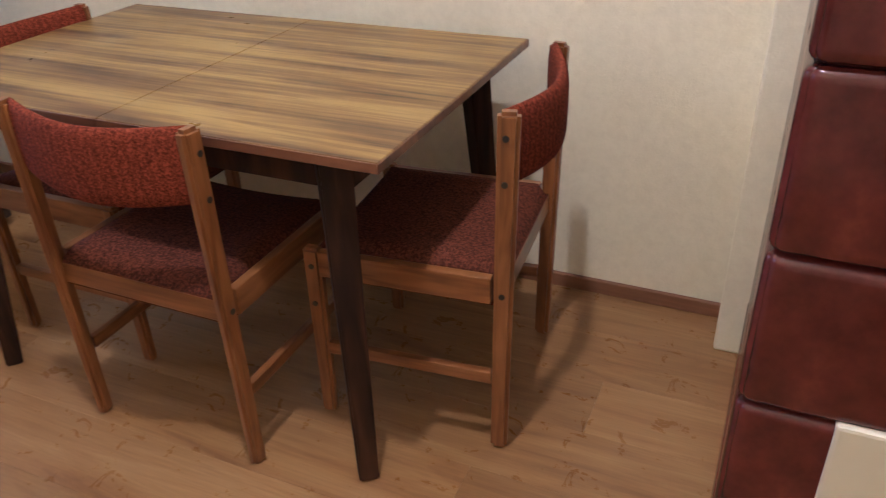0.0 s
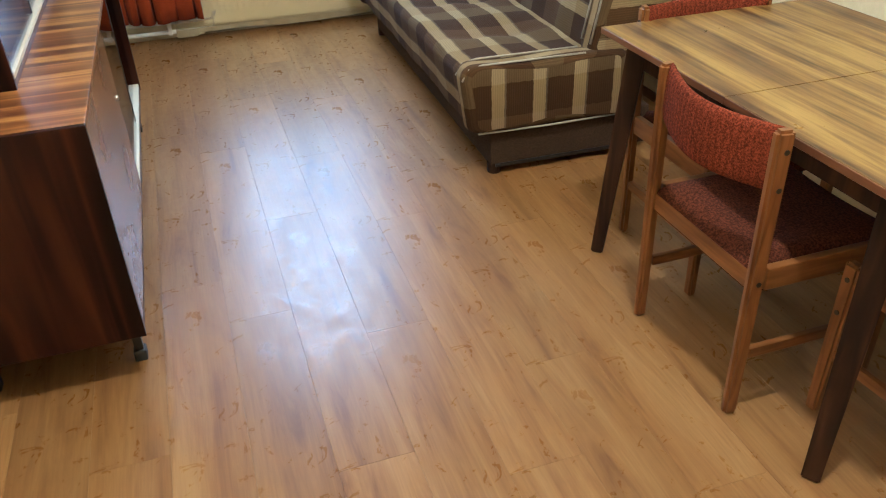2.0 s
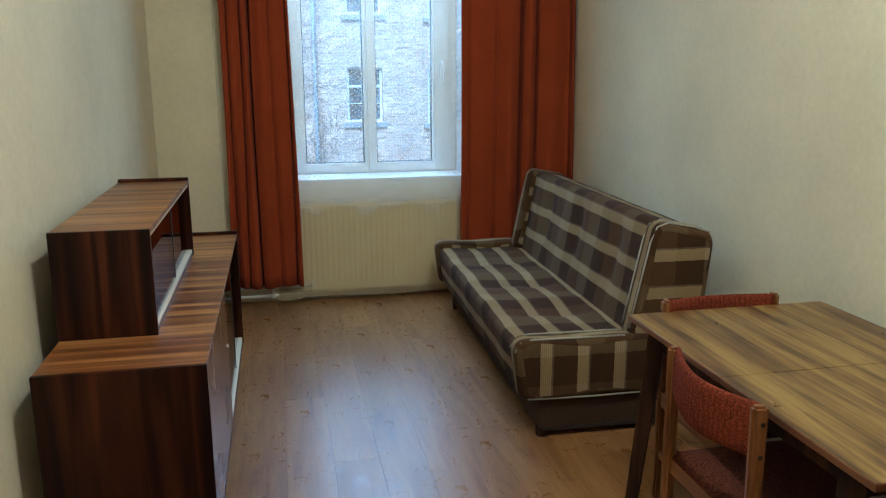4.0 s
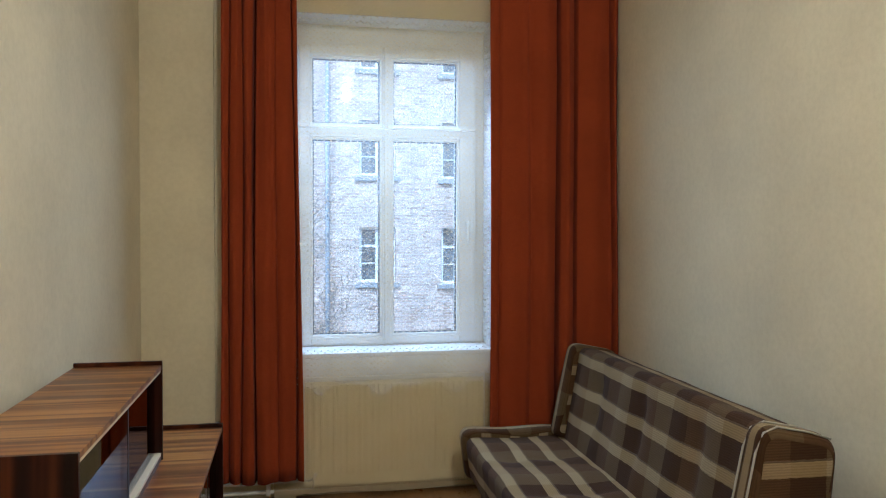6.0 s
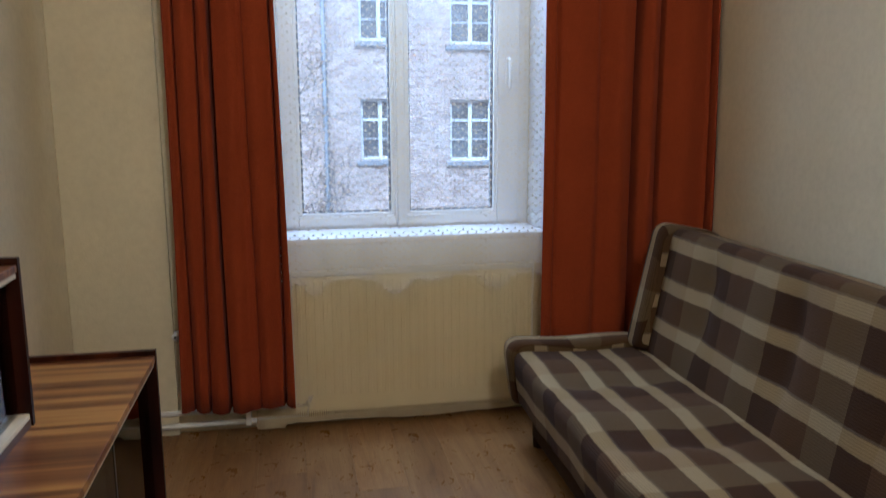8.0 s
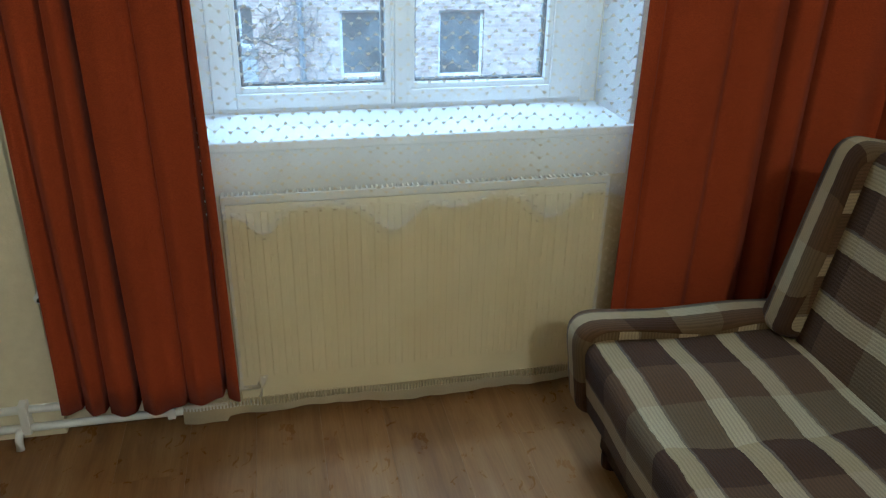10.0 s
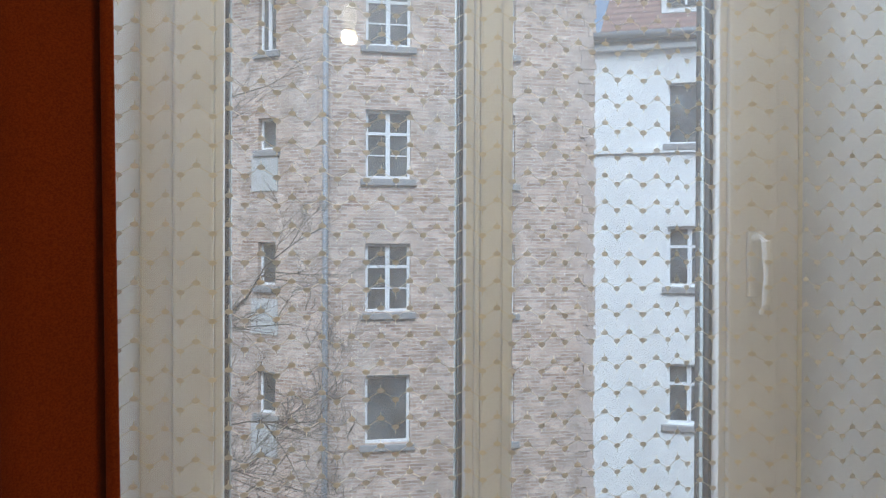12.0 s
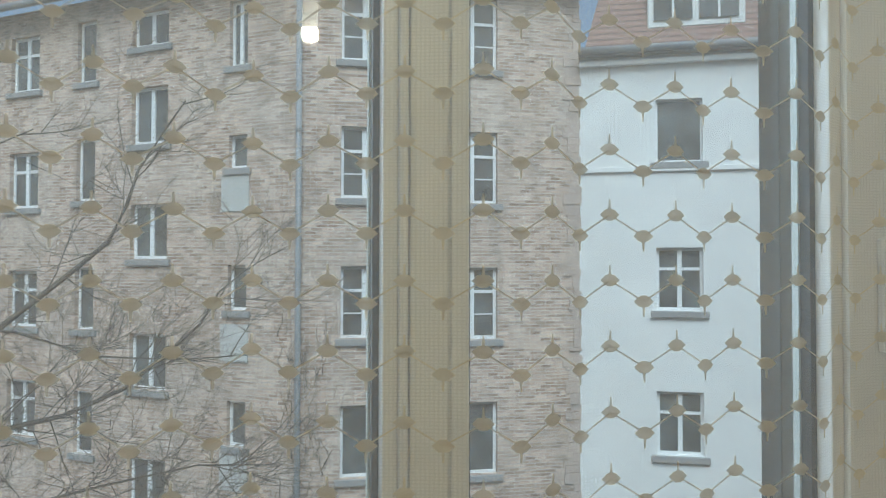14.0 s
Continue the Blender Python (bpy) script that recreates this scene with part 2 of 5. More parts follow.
# top boards: the same walnut, made paler by light in its colour
WALNUT_LIT_TOP = veneer("glossy_walnut_lit_top", [(0.36, (0.110, 0.036, 0.010)), (0.46, (0.185, 0.068, 0.016)), (0.54, (0.280, 0.118, 0.026)), (0.64, (0.400, 0.195, 0.045))], 0, 0.34, 24, 0.03, 0.05, spec=0.28)
WALNUT_DOOR = veneer("glossy_walnut_door", [(0.36, (0.056, 0.018, 0.007)), (0.5, (0.136, 0.048, 0.016)), (0.66, (0.200, 0.080, 0.029))], 2, 0.26, 8, 0.05, 0.25)
INSIDE = veneer("brown_cabinet_inside", [(0.3, (0.07, 0.027, 0.012)), (0.7, (0.13, 0.055, 0.022))], 1, 0.5, 12, 0.1, 0.1)
SKIRTING = veneer("brown_skirting", [(0.3, (0.15, 0.065, 0.026)), (0.7, (0.26, 0.12, 0.05))], 1, 0.4, 20, 0.06, 0.1)
TRACK, _n, _l, _b = material("cream_plastic_track", 0.45, 0, (0.66, 0.6, 0.44))
RUST = fabric("rust_upholstery", (0.260, 0.056, 0.020), (0.090, 0.018, 0.008), 210, 0.9, 14.0, 0.0, rib=17.0)
RUST_WORN = fabric("worn_rust_upholstery", (0.135, 0.039, 0.017), (0.042, 0.013, 0.007), 170, 0.9, 12.0, 0.0)
DRAPE = fabric("terracotta_curtain", (0.335, 0.060, 0.010), (0.235, 0.038, 0.008), 420, 0.2, 3.0)
SOFA_BASE = fabric("dark_brown_corduroy", (0.034, 0.020, 0.012), (0.070, 0.040, 0.022), 300, 0.5)
PIPING = fabric("beige_piping", (0.50, 0.46, 0.37), (0.38, 0.34, 0.26), 600, 0.3)


def plaid_material(name):
    """Plaid corduroy; u and v of the cloth in metres."""
    m, n, l, b = material(name, 0.95)
    uv = n.new("ShaderNodeUVMap")
    sep = n.new("ShaderNodeSeparateXYZ")
    l.new(uv.outputs[0], sep.inputs[0])
    u, v = sep.outputs[0], sep.outputs[1]
    wob = noise_tex(n, l, coords(n, l).outputs[0], 40, 2)
    uu = maths(n, l, 'ADD', u, maths(n, l, 'MULTIPLY_ADD', wob, 0.008, -0.004))
    # broad cross bands along v: dark brown, olive grey and brown blocks
    vv = maths(n, l, 'ADD', v, maths(n, l, 'MULTIPLY_ADD', wob, 0.010, -0.005))
    fv = maths(n, l, 'FRACT', maths(n, l, 'DIVIDE', vv, 0.42))
    dark = ramp(n, l, fv, [(0.0, (0.053, 0.026, 0.011)), (0.32, (0.112, 0.073, 0.032)), (0.66, (0.086, 0.046, 0.019))], 'CONSTANT')
    pale = ramp(n, l, fv, [(0.0, (0.265, 0.178, 0.064)), (0.32, (0.340, 0.255, 0.122)), (0.66, (0.288, 0.198, 0.085))], 'CONSTANT')
    fu = maths(n, l, 'FRACT', maths(n, l, 'DIVIDE', uu, 0.17))
    c = mix(n, l, maths(n, l, 'LESS_THAN', fu, 0.31), dark, pale)
    edge = maths(n, l, 'GREATER_THAN', maths(n, l, 'ABSOLUTE', maths(n, l, 'SUBTRACT', fu, 0.155)), 0.20)
    seam = mix(n, l, 0.25, c, (0.30, 0.25, 0.16))
    c = mix(n, l, edge, seam, c)
    cord = n.new("ShaderNodeTexWave")
    cord.wave_type, cord.bands_direction = 'BANDS', 'X'
    cord.inputs["Scale"].default_value = 34
    cord.inputs["Distortion"].default_value = 1.2
    l.new(uv.outputs[0], cord.inputs["Vector"])
    speck = noise_tex(n, l, coords(n, l).outputs[0], 520, 2, 0.7)
    c = mix(n, l, 0.45, c, ramp(n, l, speck, [(0.3, (0.6, 0.6, 0.6)), (0.7, (1.15, 1.13, 1.1))]), 'MULTIPLY')
    c = mix(n, l, 0.4, c, ramp(n, l, cord.outputs["Fac"], [(0.1, (0.55, 0.55, 0.55)), (0.6, (1, 1, 1))]), 'MULTIPLY')
    l.new(c, b.inputs["Base Color"])
    b.inputs["Sheen Weight"].default_value = 0.03
    b.inputs["Specular IOR Level"].default_value = 0.08
    bump(n, l, b, maths(n, l, 'ADD', cord.outputs["Fac"], speck), 0.3, 0.003)
    return m


PLAID = plaid_material("plaid_corduroy")


def glass_material(name, tint=(0.93, 0.96, 0.96)):
    m = bpy.data.materials.new(name)
    m.use_nodes = True
    n, l = m.node_tree.nodes, m.node_tree.links
    n.remove(n["Principled BSDF"])
    tr = n.new("ShaderNodeBsdfTransparent")
    tr.inputs[0].default_value = (*tint, 1)
    gl = n.new("ShaderNodeBsdfGlossy")
    gl.inputs["Roughness"].default_value = 0.015
    fr = n.new("ShaderNodeFresnel")
    fr.inputs[0].default_value = 1.5
    mx = n.new("ShaderNodeMixShader")
    l.new(fr.outputs[0], mx.inputs[0])
    l.new(tr.outputs[0], mx.inputs[1])
    l.new(gl.outputs[0], mx.inputs[2])
    l.new(mx.outputs[0], n["Material Output"].inputs[0])
    return m


GLASS = glass_material("window_glass")
CAB_GLASS = glass_material("cabinet_glass", (0.75, 0.78, 0.74))


def net_material(name, holes, cream, glow=0.3, back=None):
    """Sheer woven net: a share of the light passes straight through its holes."""
    m = bpy.data.materials.new(name)
    m.use_nodes = True
    n, l = m.node_tree.nodes, m.node_tree.links
    n.remove(n["Principled BSDF"])
    tr = n.new("ShaderNodeBsdfTransparent")
    df = n.new("ShaderNodeBsdfDiffuse")
    df.inputs[0].default_value = (*cream, 1)
    tl = n.new("ShaderNodeBsdfTranslucent")
    tl.inputs[0].default_value = (*(back or cream), 1)
    cloth = n.new("ShaderNodeMixShader")
    cloth.inputs[0].default_value = glow
    l.new(df.outputs[0], cloth.inputs[1])
    l.new(tl.outputs[0], cloth.inputs[2])
    uv = n.new("ShaderNodeUVMap")
    fac = None
    for direction, sc in (('X', 135.0), ('Y', 165.0)):
        w = n.new("ShaderNodeTexWave")
        w.wave_type, w.bands_direction = 'BANDS', direction
        w.inputs["Scale"].default_value = sc
        w.inputs["Distortion"].default_value = 0.6
        l.new(uv.outputs[0], w.inputs["Vector"])
        t = maths(n, l, 'POWER', w.outputs["Fac"], 2.0)
        fac = t if fac is None else maths(n, l, 'MAXIMUM', fac, t)
    lo = maths(n, l, 'MULTIPLY_ADD', fac, (1 - holes) * 0.3, (1 - holes) * 0.84)
    mx = n.new("ShaderNodeMixShader")
    l.new(maths(n, l, 'MINIMUM', lo, 1.0), mx.inputs[0])
    l.new(tr.outputs[0], mx.inputs[1])
    l.new(cloth.outputs[0], mx.inputs[2])
    l.new(mx.outputs[0], n["Material Output"].inputs[0])
    return m


NET = net_material("cream_sheer_net", 0.69, (0.74, 0.57, 0.27), 0.22, (0.84, 0.87, 0.89))
NET_DOTS = net_material("cream_embroidery", 0.22, (0.68, 0.59, 0.40), 0.20, (0.68, 0.64, 0.54))
NET_HEM = net_material("cream_lace_hem", 0.35, (0.56, 0.47, 0.30), 0.15)


def tile_material():
    m, n, l, b = material("oxblood_glazed_tile", 0.22)
    info = n.new("ShaderNodeObjectInfo")
    v = coords(n, l).outputs[0]
    g = noise_tex(n, l, v, 12, 5, 0.6)
    c = ramp(n, l, g, [(0.3, (0.050, 0.008, 0.006)), (0.6, (0.105, 0.019, 0.013)), (0.8, (0.165, 0.038, 0.021))])
    hsv = n.new("ShaderNodeHueSaturation")
    l.new(maths(n, l, 'MULTIPLY_ADD', info.outputs["Random"], 0.3, 0.85), hsv.inputs["Value"])
    l.new(c, hsv.inputs["Color"])
    l.new(hsv.outputs[0], b.inputs["Base Color"])
    bump(n, l, b, g, 0.15, 0.004)
    return m


TILE = tile_material()
GROUT, _n, _l, _b = material("pale_clay_grout", 0.9, 0, (0.28, 0.14, 0.085))


def brick_material():
    m, n, l, b = material("weathered_brick", 0.9)
    tc = n.new("ShaderNodeTexCoord")
    sep = n.new("ShaderNodeSeparateXYZ")
    l.new(tc.outputs["Object"], sep.inputs[0])
    cmb = n.new("ShaderNodeCombineXYZ")
    l.new(sep.outputs[0], cmb.inputs[0])
    l.new(sep.outputs[2], cmb.inputs[1])
    br = n.new("ShaderNodeTexBrick")
    for key, value in (("Scale", 1.0), ("Brick Width", 0.2), ("Row Height", 0.062), ("Mortar Size", 0.008), ("Bias", 0.0)):
        br.inputs[key].default_value = value
    br.inputs["Color1"].default_value = (0.25, 0.145, 0.10, 1)
    br.inputs["Color2"].default_value = (0.66, 0.49, 0.38, 1)
    br.inputs["Mortar"].default_value = (0.54, 0.49, 0.44, 1)
    l.new(cmb.outputs[0], br.inputs["Vector"])
    big = noise_tex(n, l, tc.outputs["Object"], 0.55, 6, 0.65, 0.4)
    c = mix(n, l, ramp(n, l, big, [(0.45, (0, 0, 0)), (0.66, (0.5, 0.5, 0.5))]), br.outputs["Color"], (0.54, 0.48, 0.42))
    mid = noise_tex(n, l, tc.outputs["Object"], 2.6, 6, 0.7)
    c = mix(n, l, 0.6, c, ramp(n, l, mid, [(0.30, (0.42, 0.39, 0.38)), (0.58, (1, 1, 1))]), 'MULTIPLY')
    streak = noise_tex(n, l, coords(n, l, (0.9, 1, 0.12)).outputs[0], 1.6, 5, 0.6, 0.3)
    c = mix(n, l, 0.4, c, ramp(n, l, streak, [(0.36, (0.5, 0.48, 0.48)), (0.52, (1, 1, 1))]), 'MULTIPLY')
    row = noise_tex(n, l, coords(n, l, (1.0, 1, 3.5)).outputs[0], 6.5, 4, 0.7)
    c = mix(n, l, ramp(n, l, row, [(0.56, (0, 0, 0)), (0.66, (0.35, 0.35, 0.35))]), c, (0.66, 0.55, 0.46))
    l.new(c, b.inputs["Base Color"])
    bump(n, l, b, br.outputs["Fac"], -0.3, 0.01)
    return m


BRICK = brick_material()
WHITE_RENDER = plaster("white_facade_render", (0.74, 0.74, 0.72), 30, 0.15, 0.9, 0.06)
ROOF_TILE, _n, _l, _b = material("red_brown_roof_tiles", 0.8)
_w = _n.new("ShaderNodeTexWave")
_w.bands_direction = 'Z'
_w.inputs["Scale"].default_value = 2.6
_w.inputs["Distortion"].default_value = 1.0
_l.new(coords(_n, _l).outputs[0], _w.inputs["Vector"])
_l.new(ramp(_n, _l, _w.outputs["Fac"], [(0.1, (0.12, 0.07, 0.06)), (0.6, (0.27, 0.16, 0.13))]), _b.inputs["Base Color"])
FAR_FRAME, _n, _l, _b = material("white_window_paint", 0.5, 0, (0.72, 0.73, 0.73))
FAR_PANE, _n, _l, _b = material("dark_window_pane", 0.12, 0, (0.055, 0.065, 0.07))
_l.new(ramp(_n, _l, noise_tex(_n, _l, coords(_n, _l).outputs[0], 2.2, 3), [(0.35, (0.03, 0.036, 0.04)), (0.7, (0.12, 0.135, 0.14))]), _b.inputs["Base Color"])
SILL_STONE = plaster("grey_sill_render", (0.27, 0.27, 0.27), 40, 0.3)
SILL_PATCH = plaster("pale_grey_render", (0.50, 0.50, 0.48), 40, 0.3)
PALE_BRICK = plaster("pale_weathered_brick", (0.52, 0.42, 0.36), 14, 0.5, 0.9, 0.16)
# white inner reveal, greyed so that its shade sits in the colour
REVEAL_SHADED = plaster("shaded_white_reveal", (0.60, 0.59, 0.56), 200, 0.2)
# dark outer render, darkened further to offset the window lamp's light
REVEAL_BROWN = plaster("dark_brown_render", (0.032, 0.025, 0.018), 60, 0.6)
# grey with shade in it, for far rooms, outer ledge and own facade
SHADE_GREY = plaster("dark_shade_grey", (0.06, 0.055, 0.05), 60, 0.6)
ZINC, _n, _l, _b = material("zinc_downpipe", 0.6, 0.1, (0.20, 0.215, 0.23))
BARK = plaster("grey_brown_bark", (0.10, 0.085, 0.07), 40, 0.5)
GROUND = plaster("courtyard_paving", (0.22, 0.21, 0.19), 20, 0.4)
LAMP_GLASS, _n, _l, _b = material("opal_lamp_glass", 0.3, 0, (0.85, 0.82, 0.75))
_b.inputs["Emission Color"].default_value = (1.0, 0.84, 0.6, 1)
_b.inputs["Emission Strength"].default_value = 9.0


# ---- mesh helpers ----
def empty(name, m=None):
    ob = new(name)
    if m is not None:
        ob.matrix_world = m
    return ob


def link(name, bm, mat, parent=None, label="", smooth=False):
    me = bpy.data.meshes.new(name)
    if smooth:
        for f in bm.faces:
            f.smooth = True
    bm.to_mesh(me)
    bm.free()
    if mat is not None:
        me.materials.append(mat)
    ob = new(name, me)
    if parent is not None:
        ob.parent = parent
    if label:
        tagged(ob, label)
    return ob


def part(name, bm, mat, parent, label="", smooth=False):
    return link(name, bm, mat, parent, label, smooth)


def box(x0, x1, y0, y1, z0, z1, bev=0.0, seg=2, bm=None):
    tmp = bmesh.new()
    bmesh.ops.create_cube(tmp, size=1.0)
    bmesh.ops.transform(tmp, matrix=Matrix.Translation(((x0 + x1) / 2, (y0 + y1) / 2, (z0 + z1) / 2)) @ Matrix.Diagonal((x1 - x0, y1 - y0, z1 - z0, 1)), verts=tmp.verts)
    if bev:
        bmesh.ops.bevel(tmp, geom=tmp.edges[:], offset=bev, segments=seg, profile=0.6, affect='EDGES')
    if bm is None:
        return tmp
    me = bpy.data.meshes.new("tmp")
    tmp.to_mesh(me)
    tmp.free()
    bm.from_mesh(me)
    bpy.data.meshes.remove(me)
    return bm


def tube(points, radii, sides=10, bm=None, cap=True):
    """A tube along points with a radius at each."""
    bm = bmesh.new() if bm is None else bm
    pts = [Vector(p) for p in points]
    rings = []
    for i, p in enumerate(pts):
        d = (pts[min(i + 1, len(pts) - 1)] - pts[max(i - 1, 0)]).normalized()
        side = d.cross(Vector((0, 0, 1)) if abs(d.z) < 0.9 else Vector((1, 0, 0))).normalized()
        up = side.cross(d)
        r = radii[i] if isinstance(radii, (list, tuple)) else radii
        rings.append([bm.verts.new(p + r * (math.cos(a) * side + math.sin(a) * up)) for a in [2 * math.pi * k / sides for k in range(sides)]])
    for a, b in zip(rings, rings[1:]):
        for k in range(sides):
            bm.faces.new((a[k], a[(k + 1) % sides], b[(k + 1) % sides], b[k]))
    if cap:
        bm.faces.new(rings[0][::-1])
        bm.faces.new(rings[-1])
    return bm


def bar(p, q, w, d, bev=0.004, taper=1.0, bm=None, turn=0.0):
    """A squared bar from p to q, w wide and d deep, tapered towards p."""
    p, q = Vector(p), Vector(q)
    tmp = bmesh.new()
    bmesh.ops.create_cube(tmp, size=1.0)
    ln = (q - p).length
    for v in tmp.verts:
        k = taper if v.co.z < 0 else 1.0
        v.co = Vector((v.co.x * w * k, v.co.y * d * k, v.co.z * ln))
    if bev:
        bmesh.ops.bevel(tmp, geom=tmp.edges[:], offset=bev, segments=2, affect='EDGES')
    rot = (q - p).to_track_quat('Z', 'Y').to_matrix().to_4x4()
    bmesh.ops.transform(tmp, matrix=Matrix.Translation((p + q) / 2) @ rot @ pose(0, 0, 0, 0, 0, turn), verts=tmp.verts)
    if bm is None:
        return tmp
    me = bpy.data.meshes.new("tmp")
    tmp.to_mesh(me)
    tmp.free()
    bm.from_mesh(me)
    bpy.data.meshes.remove(me)
    return bm


def sheet(fn, nu, nv, uv=None):
    """A grid of points fn(i / nu, j / nv), with the cloth's own metres in its UV map."""
    bm = bmesh.new()
    vs = [[bm.verts.new(fn(i / nu, j / nv)) for j in range(nv + 1)] for i in range(nu + 1)]
    lay = bm.loops.layers.uv.new("UVMap") if uv else None
    for i in range(nu):
        for j in range(nv):
            f = bm.faces.new((vs[i][j], vs[i + 1][j], vs[i + 1][j + 1], vs[i][j + 1]))
            if uv:
                for lp, (a, b) in zip(f.loops, ((i, j), (i + 1, j), (i + 1, j + 1), (i, j + 1))):
                    lp[lay].uv = uv(a / nu, b / nv)
    return bm


def pierced(x0, x1, z0, z1, y0, y1, holes):
    """A wall along x with rectangular openings (xa, xb, za, zb) right through it."""
    xs = sorted({x0, x1, *[h[0] for h in holes], *[h[1] for h in holes]})
    zs = sorted({z0, z1, *[h[2] for h in holes], *[h[3] for h in holes]})
    solid = lambda i, j: 0 <= i < len(xs) - 1 and 0 <= j < len(zs) - 1 and not any(h[0] < (xs[i] + xs[i + 1]) / 2 < h[1] and h[2] < (zs[j] + zs[j + 1]) / 2 < h[3] for h in holes)
    bm = bmesh.new()
    cache = {}

    def v(x, y, z):
        key = (x, y, z)
        if key not in cache:
            cache[key] = bm.verts.new(key)
        return cache[key]
    for i in range(len(xs) - 1):
        for j in range(len(zs) - 1):
            if not solid(i, j):
                continue
            a, b, c, d = xs[i], xs[i + 1], zs[j], zs[j + 1]
            bm.faces.new((v(a, y0, c), v(b, y0, c), v(b, y0, d), v(a, y0, d)))
            bm.faces.new((v(b, y1, c), v(a, y1, c), v(a, y1, d), v(b, y1, d)))
            if not solid(i - 1, j):
                bm.faces.new((v(a, y1, c), v(a, y0, c), v(a, y0, d), v(a, y1, d)))
            if not solid(i + 1, j):
                bm.faces.new((v(b, y0, c), v(b, y1, c), v(b, y1, d), v(b, y0, d)))
            if not solid(i, j - 1):
                bm.faces.new((v(a, y1, c), v(b, y1, c), v(b, y0, c), v(a, y0, c)))
            if not solid(i, j + 1):
                bm.faces.new((v(a, y0, d), v(b, y0, d), v(b, y1, d), v(a, y1, d)))
    return bm


# ---- the room ----
XL, XR, YB, YW, ZC = -0.02, 2.885, 0.0, 6.92, 3.6
OPEN = (0.835, 2.10, 0.83, 2.93)
NICHE = (0.90, 2.04, 0.0, 0.735)


def structure(name, bm, mat, label, category):
    return tagged(link(name, bm, mat), label, category, kind="structure")


structure("wall_left", box(XL - 0.2, XL, YB - 0.2, YW + 0.6, -0.1, ZC + 0.1), WALL, "plain cream wallpapered wall behind the sideboard", "wall")
structure("wall_right", box(XR, XR + 0.2, YB - 0.2, YW + 0.7, -0.1, ZC + 0.1), WALL, "plain cream wallpapered wall behind sofa and table", "wall")
structure("wall_back", box(XL, XR, YB - 0.2, YB, -0.1, ZC + 0.1), WALL, "plain cream wall closing the room", "wall")
structure("wall_window", pierced(XL, XR, -0.1, ZC + 0.1, YW, YW + 0.53, [OPEN, NICHE]), WALL, "cream wall with a deep window opening", "wall")
structure("niche_back", box(NICHE[0], NICHE[1], YW + 0.13, YW + 0.53, -0.1, NICHE[3]), WALL, "cream back wall of the radiator niche", "wall")
# added white strip, imitates the daylight on the net below the sill
structure("sill_apron", box(OPEN[0], OPEN[1], YW - 0.006, YW - 0.001, NICHE[3] - 0.02, 0.8375, 0.001), PVC, "white strip added under the window sill, imitating daylight there", "wall")
structure("wall_step", box(XL, 0.395, YW - 0.03, YW, 0.0, ZC, 0.004), WALL, "slightly projecting cream wall corner beside the window", "wall")
structure("ceiling", box(XL, XR, YB, YW, ZC, ZC + 0.1), CEILING, "plain white painted ceiling", "ceiling")
structure("wall_pier", box(2.72, XR, 1.9, 2.10, 0.0, ZC, 0.008), WALL, "narrow white plastered pier beside the tiled stove", "wall")
for nm, bm, lab in (("baseboard_right", box(XR - 0.016, XR, 2.10, YW, 0, 0.042, 0.004), "low brown wooden skirting along the wall"),
                    ("baseboard_left", box(XL, XL + 0.014, YB, YW, 0, 0.05, 0.004), "low pale skirting along the wall")):
    structure(nm, bm, SKIRTING if "right" in nm else RADIATOR, lab, "skirting")


